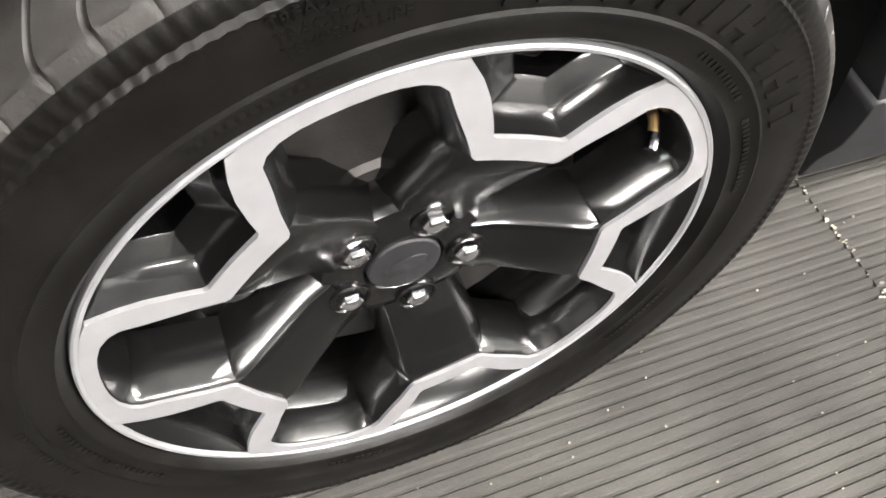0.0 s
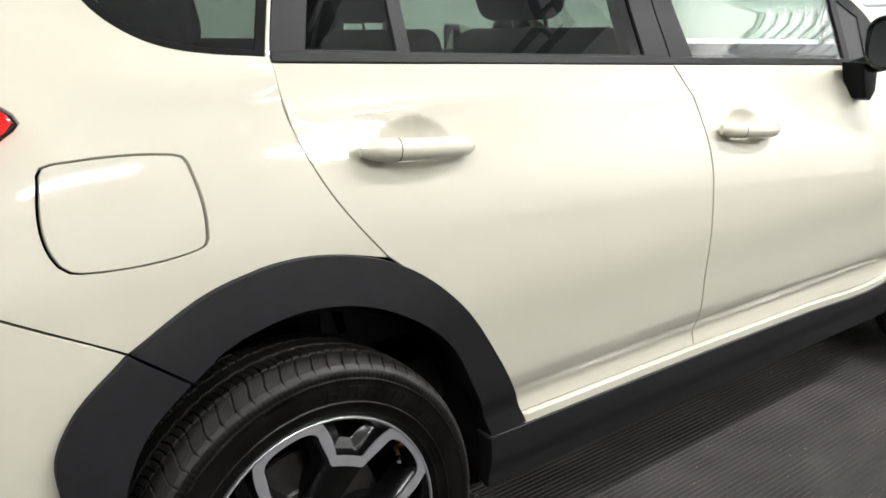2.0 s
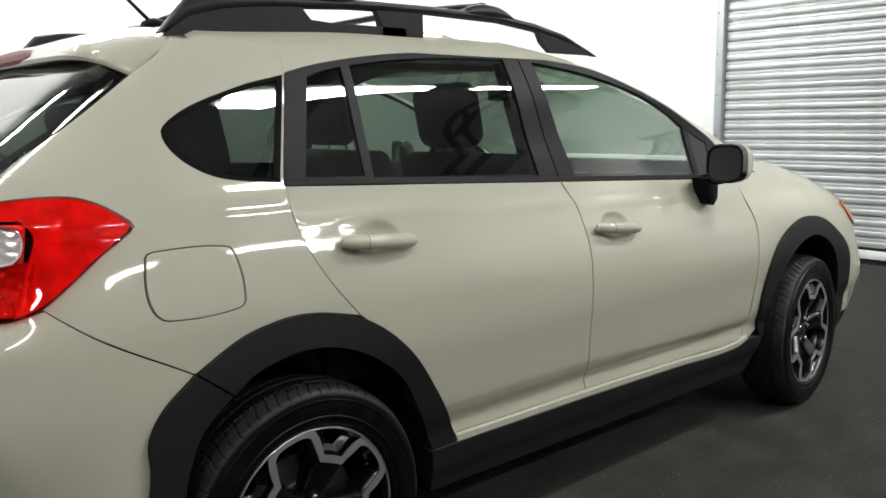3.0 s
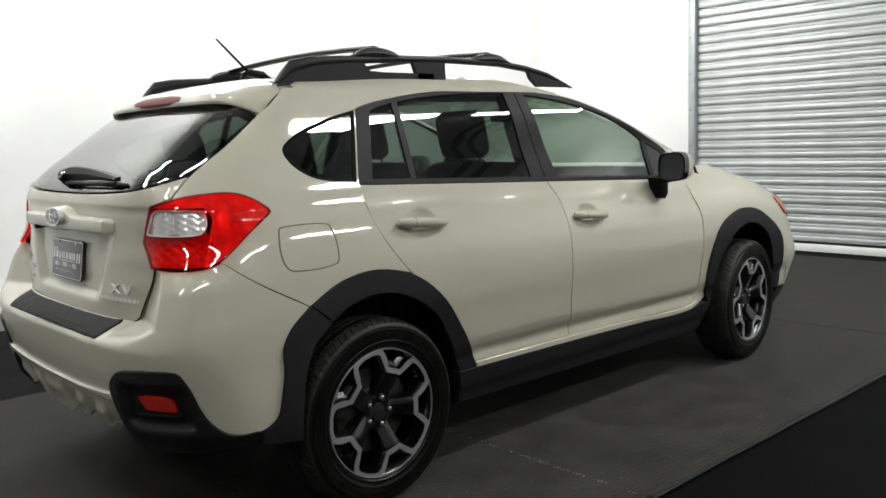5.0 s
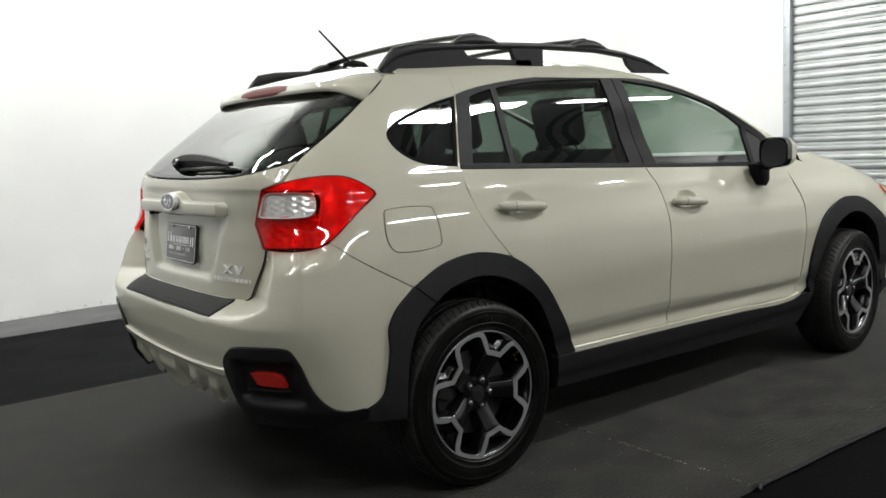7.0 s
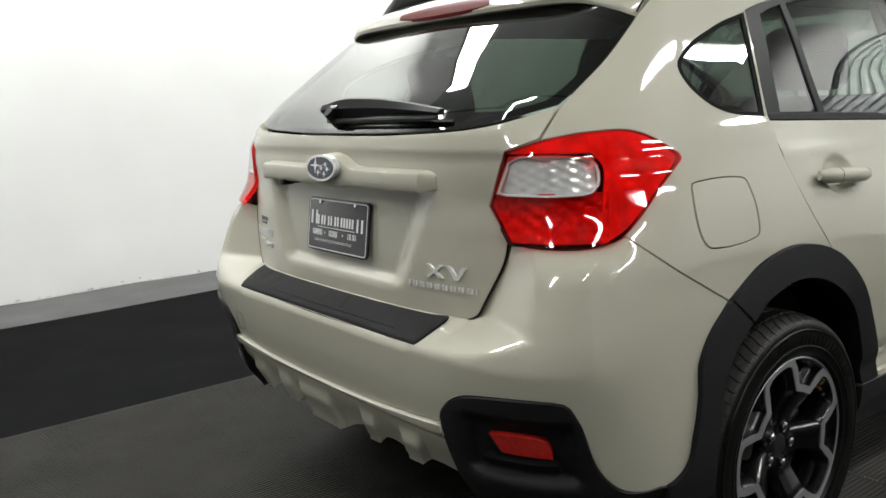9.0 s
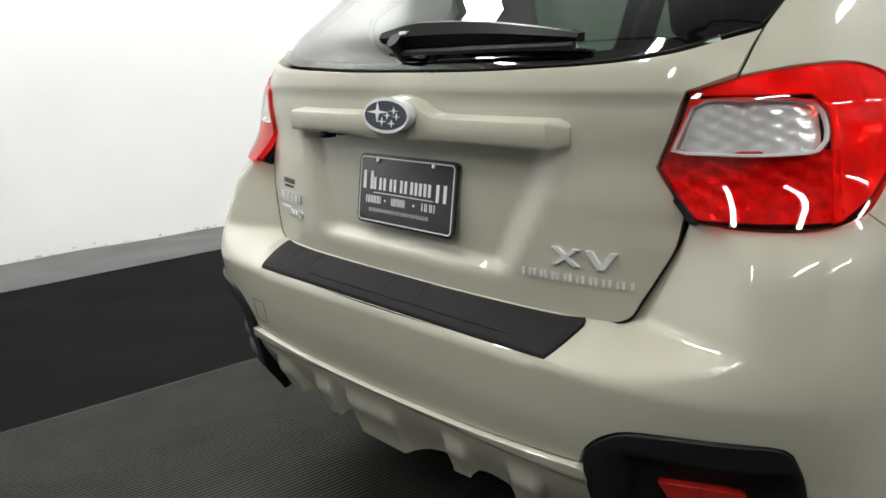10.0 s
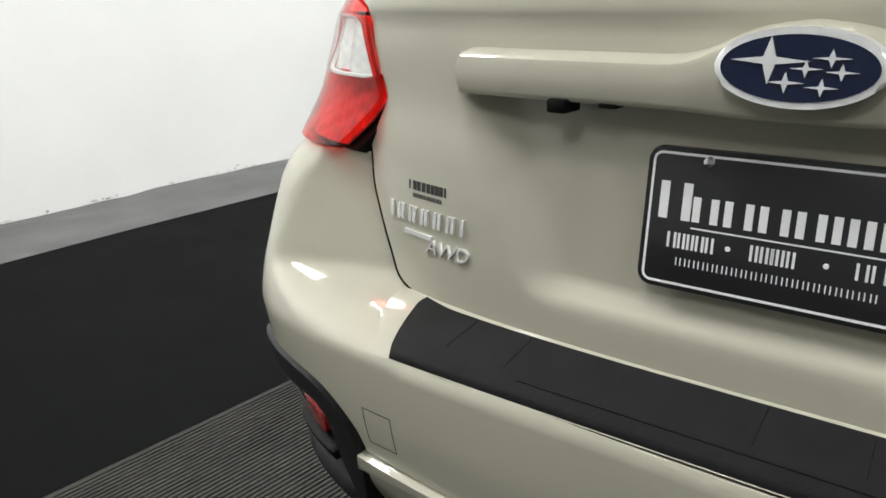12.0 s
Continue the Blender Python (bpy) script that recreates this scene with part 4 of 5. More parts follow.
bm = prism(oval(0.073, 0.034), -0.012, 0.004, emblem_at, bevel=0.003)
em = part("emblem", bm, BADGE, car, "oval badge with a chrome rim")
part("emblem_field", prism(oval(0.066, 0.028), 0.0042, 0.0050, emblem_at), BLUE, em, "dark blue enamel field")
for a, b, ra, rb in ((-0.023, 0.006, 0.034, 0.020), (0.028, 0.009, 0.016, 0.0075), (0.008, 0.000, 0.014, 0.0075), (0.037, -0.002, 0.014, 0.007), (-0.008, -0.012, 0.016, 0.009), (0.022, -0.015, 0.014, 0.0075)):
    part("star", prism(star(a, b, ra, rb), 0.0050, 0.0066, emblem_at), BADGE, em)

# number plate frame of the dealer
def plate_at(a, b, d):
    t = (b + 0.076) / 0.152
    return Vector((-0.7505 + 0.021 * t - d, -a, 0.840 + 0.143 * t))


def round_rect(w, h, r, n=5):
    out = []
    for cx, cy, a0 in ((w - r, h - r, 0), (-w + r, h - r, 90), (-w + r, -h + r, 180), (w - r, -h + r, 270)):
        out += [(cx + r * math.cos(radians(a0 + 90 * k / n)), cy + r * math.sin(radians(a0 + 90 * k / n))) for k in range(n + 1)]
    return out


plate = part("number_plate", prism(round_rect(0.1525, 0.076, 0.014), -0.004, 0.003, plate_at, bevel=0.001), PLATE_BLACK, car, "black dealer plate with a white border line")


def border(w, h, r, width, d):
    bm = bmesh.new()
    a, b = round_rect(w, h, r), round_rect(w - width, h - width, max(0.002, r - width))
    va, vb = [bm.verts.new(plate_at(*p, d)) for p in a], [bm.verts.new(plate_at(*p, d)) for p in b]
    for i in range(len(a)):
        bm.faces.new((va[i], va[(i + 1) % len(a)], vb[(i + 1) % len(a)], vb[i]))
    return bm


part("border_line", border(0.1475, 0.071, 0.010, 0.0028, 0.0036), WHITE_INK, plate)
at_row = lambda a0, b0: (lambda a, b, d: plate_at(a + a0, b + b0, d + 0.0031))
letters("large_letter", [0.034], 0.040, at_row(-0.119, 0.0195), WHITE_INK, plate, thick=0.0006, stroke=0.24)
letters("large_letter", [0.0265, 0.0285, 0.0285, 0.0265, 0.0215, 0.0215], 0.0265, at_row(-0.009, 0.0130), WHITE_INK, plate, 0.22, 0.0006, stroke=0.30)
letters("large_letter", [0.030], 0.036, at_row(0.113, 0.0100), WHITE_INK, plate, thick=0.0006, stroke=0.24)
part("rule", bars([0.190], 0.0016, at_row(-0.005, -0.0072), thick=0.0005), WHITE_INK, plate)
letters("middle_letter", [0.0098, 0.0080, 0.0076, 0.0088, 0.0084], 0.0165, at_row(-0.099, -0.0225), WHITE_INK, plate, 0.10, 0.0005, stroke=0.16)
letters("middle_letter", [0.0080, 0.0080, 0.0030, 0.0078, 0.0080], 0.0165, at_row(-0.017, -0.0225), WHITE_INK, plate, 0.12, 0.0005, stroke=0.16)
letters("middle_letter", [0.0110, 0.0130, 0.0105], 0.0165, at_row(0.077, -0.0225), WHITE_INK, plate, 0.14, 0.0005, stroke=0.16)
for a in (-0.060, 0.032):
    part("dot", prism([(a + 0.0028 * math.cos(k * 0.785), -0.0225 + 0.0028 * math.sin(k * 0.785)) for k in range(8)], 0.0031, 0.0036, plate_at), WHITE_INK, plate)
letters("small_letter", [0.0056] * 20, 0.0082, at_row(-0.017, -0.0450), WHITE_INK, plate, 0.50, 0.0005, stroke=0.14)
for a in (-0.088, 0.088):
    for b in (0.064,):
        part("plate_screw", prism([(a + 0.006 * math.cos(k * 0.524), b + 0.006 * math.sin(k * 0.524)) for k in range(12)], 0.003, 0.0065, plate_at, bevel=0.0015), CHROME, plate)

# camera and latch under the grip bar
part("camera", box(-0.768, -0.735, 0.234, 0.258, 1.012, 1.027, 0.003), SATIN, gate, "small black reversing camera")
part("latch_button", box(-0.760, -0.74, 0.180, 0.200, 1.020, 1.025, 0.001), SATIN, gate)

# chrome badges as plain bars
gate_row = lambda y0, z0: (lambda a, b, d: on_gate(y0 - a, z0 + b, d))
for y0, wide, bent in ((-0.420, 0.056, (0, 1)), (-0.484, 0.056, (0,))):
    bm = bmesh.new()
    for k in (0, 1):
        x0, x1 = ((0.0, 0.72), (0.72, 0.0))[k] if len(bent) == 2 else ((0.0, 0.38), (0.76, 0.38))[k]
        top, low = wide * x0, wide * x1
        prism([(low - wide / 2, -0.0145), (low - wide / 2 + 0.012, -0.0145), (top - wide / 2 + 0.012, 0.0145), (top - wide / 2, 0.0145)], 0, 0.005 + 0.0004 * k, gate_row(y0, 0.847), bm)
    part("model_letter", bm, BADGE, gate, "chrome model letter")
letters("trim_letter", [0.0185] * 9, 0.013, gate_row(-0.434, 0.811), BADGE, gate, 0.4, 0.004, 0.0, 0.3)
letters("maker_letter", [0.0225] * 6, 0.021, gate_row(0.470, 0.855), BADGE, gate, 0.15, 0.004, 0.1)
letters("dealer_letter", [0.012, 0.008, 0.009, 0.009, 0.008, 0.007, 0.007, 0.009], 0.012, gate_row(0.466, 0.894), PLATE_BLACK, gate, 0.08, 0.0008)
letters("dealer_letter", [0.005] * 9, 0.0055, gate_row(0.466, 0.881), PLATE_BLACK, gate, 0.3, 0.0008)
bm = bars([0.058], 0.006, gate_row(0.486, 0.829), 0, 0.003, 0.4)
part("badge_swoosh", bm, BADGE, gate)
txt = bpy.data.curves.new("drive_badge", "FONT")
txt.body, txt.size, txt.extrude, txt.align_x, txt.shear = "AWD", 0.026, 0.002, "CENTER", 0.25
tob = new("drive_badge", txt)
me = bpy.data.meshes.new_from_object(tob)
bpy.data.objects.remove(tob)
for v in me.vertices:
    v.co = on_gate(0.427 - v.co.x * 1.25, 0.810 + v.co.y, 0.002 + v.co.z)
part("drive_badge", me, BADGE, gate, "chrome drive lettering")

# wiper: a flat cover, an arm and a blade
def on_glass(y, z, d):
    p = on_gate(y, z, 0)
    return Vector((p.x - 0.75 * d, p.y, p.z + 0.66 * d))


bm = bmesh.new()
rows = []
for k in range(15):
    t = k / 14
    y = 0.085 - 0.50 * t
    z = 1.196 - 0.006 * t + 0.008 * math.sin(math.pi * t)
    w = 0.027 * (1 - 0.72 * t * t) * min(1.0, 0.45 + 3 * t)
    h = 0.030 - 0.012 * t
    c = on_glass(y, z, h)
    rows.append([bm.verts.new(c + Vector((dx, 0, dz))) for dx, dz in ((0.010, -w), (-0.004, -w * 0.8), (-0.010, 0), (-0.002, w * 0.9), (0.012, w))])
for a, b in zip(rows, rows[1:]):
    for j in range(5):
        bm.faces.new((a[j], a[(j + 1) % 5], b[(j + 1) % 5], b[j]))
bm.faces.new(rows[0])
bm.faces.new(rows[-1])
wiper = part("wiper", bm, SATIN, car, "black rear wiper at rest")
bm = tube([on_glass(0.055 - 0.46 * k / 10, 1.178 + 0.004 * k / 10, 0.012) for k in range(11)], 0.006, 8)
part("wiper_blade", bm, PLASTIC, wiper)
part("wiper_pivot", tube([on_glass(0.03, 1.186, -0.004), on_glass(0.03, 1.186, 0.04)], [0.02, 0.016], 16), SATIN, wiper)
part("wiper_clip", box(*[v for c, r in zip(on_glass(-0.01, 1.190, 0.05), (0.004, 0.013, 0.004)) for v in (c - r, c + r)], 0.002), CHROME, wiper)

# spoiler with its brake light: from the roof's end to a trailing edge whose ends drop to the quarter panels
def spoiler_rows(y):
    q = abs(y) / 0.60
    front = Vector((-0.112 - 0.056 * q**3, y * 0.977, 1.547 - 0.071 * q**4.5))
    trail = Vector((-0.342 + 0.020 * q**3 + 0.080 * q**10, y, 1.489 - 0.012 * q**3 - 0.072 * q**10))
    return front, trail


def spoiler_section(y):
    f, t = spoiler_rows(y)
    e = 1 - (abs(y) / 0.60) ** 6
    pts = [f + Vector((0.03, 0, -0.016))]
    for k in range(7):
        v = k / 6
        pts.append(f.lerp(t, v) + Vector((0, 0, 0.009 * math.sin(math.pi * v) * (0.3 + 0.7 * e))))
    for dx, dz in ((-0.008, -0.005), (-0.016, -0.015), (-0.022, -0.030), (-0.019, -0.040), (-0.008, -0.044), (0.03, -0.038), (0.09, -0.022)):
        pts.append(t + Vector((dx * (0.35 + 0.65 * e), 0, dz * (0.35 + 0.65 * e))))
    return pts


bm = bmesh.new()
rows = [[bm.verts.new(p) for p in spoiler_section(0.60 - 1.20 * k / 48)] for k in range(49)]
for a, b in zip(rows, rows[1:]):
    for j in range(len(a) - 1):
        bm.faces.new((a[j], b[j], b[j + 1], a[j + 1]))
bm.faces.new(rows[0])
bm.faces.new(rows[-1])
spoiler = part("spoiler", bm, PAINT, car, "khaki roof spoiler")
bm = bmesh.new()
rows = []
for k in range(21):
    y = 0.205 - 0.41 * k / 20
    sec = spoiler_section(y)[7:12]
    c = sum(sec, Vector((0, 0, 0))) / len(sec)
    taper = 1 - 0.55 * (abs(y) / 0.205) ** 3
    rows.append([bm.verts.new(c + (p - c) * taper + Vector((-0.0028, 0, 0.0022))) for p in sec])
for a, b in zip(rows, rows[1:]):
    for j in range(len(a) - 1):
        bm.faces.new((a[j], b[j], b[j + 1], a[j + 1]))
part("brake_light", bm, DARK_RED, spoiler, "dark red high brake light")

# Dark beads at the spoiler's ends, drawn for the shade in the seam.
for q in (-1, 1):
    ends = spoiler_section(q * 0.596)[1:8]
    part("spoiler_seam", tube([p + Vector((0, q * 0.0012, 0.0012)) for p in ends], 0.0022, 6), DARK, spoiler, "dark bead drawn for the shaded seam beside the spoiler")

# tail lamps: lens over a housing
LAMP = [(46.0, 1.116, 1), (51.3, 1.138), (57.9, 1.151), (64.6, 1.148), (70.1, 1.108), (71.4, 1.086), (70.1, 1.069), (67.0, 1.034), (62.6, 0.973), (60.1, 0.943), (57.0, 0.930), (50.9, 0.927), (46.6, 0.928, 1), (43.6, 1.001, 1)]
CLEAR = [(46.4, 1.094, 1), (47.6, 1.105), (49.5, 1.107), (56.0, 1.103), (57.6, 1.098), (58.2, 1.085), (58.1, 1.045), (57.2, 1.031), (54.8, 1.026), (46.0, 1.024, 1), (44.6, 1.028, 1)]
CLEAR_IN = [(46.6, 1.0935, 1), (47.8, 1.1025), (49.6, 1.1045), (55.9, 1.1005), (57.4, 1.096), (57.95, 1.0845), (57.9, 1.0455), (57.05, 1.033), (54.7, 1.0282), (46.1, 1.0265, 1), (44.95, 1.0305, 1)]
fold_in = lambda u: -0.005 * (1 - ease(u, 43, 52))


def lens_form(u, z):
    """The lens carries a ridge towards its tip."""
    return fold_in(u) + 0.007 * math.exp(-(((z - 1.098) / 0.022) ** 2)) * ease(u, 52, 64)


def bubbles(u, z):
    return fold_in(u) + 0.0016 * math.sin(u * 1.9) * math.sin(z * 230) - 0.0035 * math.exp(-(((u - 53.5) / 2.2) ** 2 + ((z - 0.985) / 0.025) ** 2))


for flip in (False, True):
    lamp = panel("tail_lamp", LAMP, RED_LENS, car, holes=[CLEAR], d=0.010, gap=0.0012, depth=0.012, step=0.010, flip=flip, label="red tail lamp with a clear indicator window", relief=lens_form)
    panel("indicator_lens", CLEAR, CLEAR_LENS, lamp, d=0.0105, gap=0.0, depth=0.012, step=0.012, flip=flip, relief=lens_form, label="clear indicator lens")
    panel("lamp_seal", [(45.6, 1.118, 1), (51.3, 1.140), (57.9, 1.153), (64.8, 1.150), (70.7, 1.109), (72.0, 1.086), (70.7, 1.066), (67.4, 1.032), (62.9, 0.971), (60.4, 0.941), (56.9, 0.927), (50.9, 0.924), (46.3, 0.925, 1), (43.1, 1.001, 1)], SATIN, lamp, d=-0.012, gap=-0.0005, depth=0.03, step=0.03, flip=flip, relief=lambda u, z: fold_in(u))
    panel("side_cell", [(57.6, 0.932, 1), (58.9, 1.030), (59.3, 1.085), (57.6, 1.111, 1), (46.6, 1.112, 1), (51.6, 1.134), (57.9, 1.147), (64.5, 1.144), (69.8, 1.106), (70.9, 1.086), (69.8, 1.071), (66.7, 1.034), (62.4, 0.975), (59.9, 0.946)], RED_GLOW, lamp, d=-0.001, gap=0.0, depth=0.004, step=0.012, flip=flip, relief=lambda u, z: fold_in(u) - 0.006 * math.exp(-(((u - 60.0) / 1.2) ** 2)), label="bright red side cell")
    panel("brake_cell", [(46.9, 0.931, 1), (58.6, 0.934, 1), (59.6, 1.030, 1), (44.8, 1.028, 1), (44.1, 1.001, 1)], RED_CELL, lamp, d=-0.004, gap=0.0, depth=0.004, step=0.006, flip=flip, relief=bubbles, label="dark red bubbled brake cell")
    columns = lambda u, z: fold_in(u) + 0.009 * abs(math.sin((u - 45.0) * math.pi / 6.5)) ** 0.7 + 0.0007 * math.sin(z * 330) * math.sin(u * 2.3)
    panel("indicator_housing", [(44.9, 1.024, 1), (58.0, 1.027, 1), (58.2, 1.101, 1), (46.6, 1.105, 1)], SILVER, lamp, d=-0.010, gap=0.0, depth=0.003, step=0.005, flip=flip, relief=columns, label="silver faceted reflector")
    panel("indicator_frame", CLEAR, ENAMEL, lamp, holes=[CLEAR_IN], d=0.006, gap=0.0, depth=0.006, step=0.02, flip=flip, relief=lambda u, z: fold_in(u), label="pale frame of the indicator window")

# ---- rear bumper ----
BUMP_TOP = 0.701
right_half = [(0, BUMP_TOP - 0.006), (20, BUMP_TOP - 0.003), (31.0, BUMP_TOP), (36.0, 0.722), (39.6, 0.744), (41.2, 0.757), (42.4, 0.786), (44.3, 0.836), (45.8, 0.880), (46.7, 0.922, 1), (57.1, 0.926), (60.8, 0.942, 1), (67.9, 0.860), (77.6, 0.770, 1), (73.3, 0.712), (71.4, 0.662), (71.1, 0.640), (71.2, 0.582), (70.4, 0.500), (69.0, 0.428), (66.0, 0.400), (62.5, 0.400), (60.0, 0.410), (58.1, 0.433), (56.3, 0.472), (53.5, 0.596), (52.1, 0.628), (49.8, 0.633), (41.5, 0.624), (39.3, 0.614), (36.2, 0.569), (35.6, 0.536, 1)]
outline = right_half + [(20, 0.520), (0, 0.515), (-20, 0.520)] + [(-q[0], *q[1:]) for q in right_half[::-1][:-1]]


EDGE_AT = curve([(0.69, 31.0), (0.722, 36.0), (0.744, 39.6), (0.757, 41.2), (0.786, 42.4), (0.836, 44.3), (0.880, 45.8), (0.94, 46.9)])


CREASE = 55.3


def bumper_relief(u, z):
    """The shoulder beside the tailgate falls in a hollow curve to the gate's edge."""
    a = abs(u)
    edge = EDGE_AT(z)
    v = 1 - (a - edge + 0.6) / (2.6 + max(0.0, 0.935 - z) * 30)
    f = min(1.0, 0.5 * (v + (v * v + 0.003) ** 0.5)) * ease(z, 0.690, 0.765) if v > -0.6 else 0.0
    fold = 0.007 * max(0.0, 1 - abs(a - CREASE) / 6.5) * ease(z, 0.52, 0.66) * (1 - ease(z, 0.88, 0.94))
    if f <= 0 or z < 0.69:
        return fold
    p, q = shell(a, z, 0.0, GATE), shell(a, z)
    return fold + f * ((p.x - XR) ** 2 + p.y**2) ** 0.5 - f * ((q.x - XR) ** 2 + q.y**2) ** 0.5


# Dark bead on the gate's edge stands in for the gap's shade.
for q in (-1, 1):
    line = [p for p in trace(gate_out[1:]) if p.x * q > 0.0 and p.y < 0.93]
    part("gate_gap_shade", tube([shell(p.x * 100, p.y, -0.0008, GATE) for p in line], 0.0020, 6), DARK, gate, "dark bead drawn for the shade in the tailgate gap")

bumper = panel("rear_bumper", outline, PAINT, car, depth=0.045, step=0.022, gap=0.0011, relief=bumper_relief, fine=[(31, 60, 0.64, 0.935, 0.0065), (-60, -31, 0.64, 0.935, 0.0065)])
# top deck behind the tailgate, with its step pad
def deck_point(u, t, lift=0.0):
    a = shell(u, BUMP_TOP - 0.002, -0.0015)
    b = shell(u * 1.03, 0.762, 0.0, GATE)
    rise = 0.050 * min(1.0, t) ** 0.85
    p = a.lerp(b, t)
    return Vector((p.x, p.y, BUMP_TOP - 0.004 + rise + lift))


bm = bmesh.new()
rows = [[bm.verts.new(deck_point(u, t)) for t in (0.0, 0.04, 0.10, 0.25, 0.5, 0.75, 1.0, 1.25)] for u in np.linspace(-41, 41, 61)]
for a, b in zip(rows, rows[1:]):
    for j in range(7):
        bm.faces.new((a[j], a[j + 1], b[j + 1], b[j]))
part("bumper_deck", bm, PAINT, bumper)
bm = bmesh.new()
rows = []
for k in range(73):
    u = 34.9 * math.sin(math.pi * (k / 72 - 0.5)) ** 1.0
    t0 = 0.012 + 0.80 * max(0.0, (abs(u) - 31.6) / 3.3) ** 1.2
    rows.append([bm.verts.new(deck_point(u, t0 + (0.94 - t0) * t, h)) for t, h in ((0, 0.0), (0.015, 0.004), (0.06, 0.0055), (0.5, 0.006), (0.94, 0.0055), (1.0, 0.0))])
for a, b in zip(rows, rows[1:]):
    for j in range(5):
        bm.faces.new((a[j], a[j + 1], b[j + 1], b[j]))
bm.faces.new(rows[0])
bm.faces.new(rows[-1])
pad = part("step_pad", bm, PAD, car, "grained black rubber step pad")
for u0 in (-28.0, -22.0, 0.0, 8.0):
    part("pad_groove", tube([deck_point(u0, 0.35 + 0.5 * k / 6, 0.0057) for k in range(7)], 0.0007, 6), PAD, pad)
part("pad_rib", tube([deck_point(u, 0.22, 0.0058) for u in np.linspace(-20, 26, 24)], 0.0008, 6), PAD, pad)

# lower valance with moulded tabs
low = [(38.9, 0.384, 1), (35.0, 0.398), (31.5, 0.398), (30.0, 0.384, 1), (26.5, 0.384, 1), (25.0, 0.400), (19.0, 0.402), (17.8, 0.386, 1), (14.2, 0.384, 1), (12.8, 0.404), (8.0, 0.396), (1.0, 0.360, 1), (-11.5, 0.362, 1), (-13.0, 0.398), (-15.5, 0.400),
       (-17.0, 0.380, 1), (-20.6, 0.380, 1), (-22.0, 0.402), (-27.0, 0.402), (-28.5, 0.388, 1), (-32.0, 0.388, 1), (-34.0, 0.400), (-38.9, 0.384, 1)]
valance = [(35.7, 0.530, 1), (20.0, 0.516), (0.0, 0.511), (-20.0, 0.516), (-35.7, 0.530, 1), *low[::-1]]
FINS = ((-11.5, 1.0), (14.2, 17.8), (26.5, 30.0), (-20.6, -17.0), (-32.0, -28.5))


def valance_relief(u, z):
    """A narrow lit ledge along the top, and fins that stand out of the hollow under it."""
    fin = max(ease(u, p - 1.4, p) * (1 - ease(u, q, q + 1.4)) for p, q in FINS)
    return 0.012 * ease(z, 0.499, 0.506) - 0.028 * (1 - ease(z, 0.38, 0.497)) + 0.020 * fin * (1 - ease(z, 0.43, 0.485))


panel("bumper_valance", valance, PAINT, bumper, d=0.0, gap=0.0005, depth=0.05, step=0.008, label="khaki lower bumper valance", relief=valance_relief)
bm = None
for (u0, z0), (u1, z1) in zip([(-34.6, 0.612), (-31.6, 0.612), (-31.6, 0.560), (-34.6, 0.560)], [(-31.6, 0.612), (-31.6, 0.560), (-34.6, 0.560), (-34.6, 0.612)]):
    bm = tube([shell(u0 + (u1 - u0) * k / 4, z0 + (z1 - z0) * k / 4, 0.0001) for k in range(5)], 0.0005, 6, bm=bm)
part("tow_eye_cover", bm, SATIN, bumper, "thin seam of the tow-eye cover")

# black corner bezels with red reflectors
BEZEL = [(35.9, 0.546), (36.2, 0.567), (39.3, 0.612), (41.5, 0.622), (49.8, 0.631), (52.0, 0.626), (53.4, 0.596), (56.2, 0.472), (58.0, 0.432), (59.9, 0.408), (62.5, 0.398), (66.0, 0.398), (66.2, 0.358, 1), (51.6, 0.342), (40.2, 0.336, 1), (38.9, 0.379)]
REFL = [(43.1, 0.534, 1), (48.4, 0.538), (49.9, 0.534), (51.1, 0.491, 1), (44.7, 0.493, 1)]


def bezel_relief(u, z):
    hollow = ease(u, 39.0, 42.0) * (1 - ease(u, 51.5 + (0.58 - z) * 12, 53.5 + (0.58 - z) * 12)) * ease(z, 0.425, 0.455) * (1 - ease(z, 0.562, 0.588))
    return -0.030 * hollow - 0.02 * (1 - ease(z, 0.34, 0.42))


for flip in (False, True):
    bez = panel("corner_bezel", BEZEL, PLASTIC, car, d=0.007, gap=0.001, depth=0.06, step=0.014, flip=flip, relief=bezel_relief, label="grained black bumper corner bezel")
    panel("reflector", REFL, REFLECTOR, bez, d=-0.012, gap=0.0, depth=0.02, step=0.015, flip=flip, label="red reflector")
    panel("reflector_shelf", [(42.4, 0.479, 1), (51.8, 0.482, 1), (51.8, 0.475, 1), (41.8, 0.471, 1)], SATIN, bez, d=0.000, gap=0.0, depth=0.03, step=0.02, flip=flip)
panel("bumper_core", [(-64, 0.43, 1), (64, 0.43, 1), (64, 0.69, 1), (-64, 0.69, 1)], DARK, car, d=-0.09, gap=0.0, depth=0.02, step=0.06)

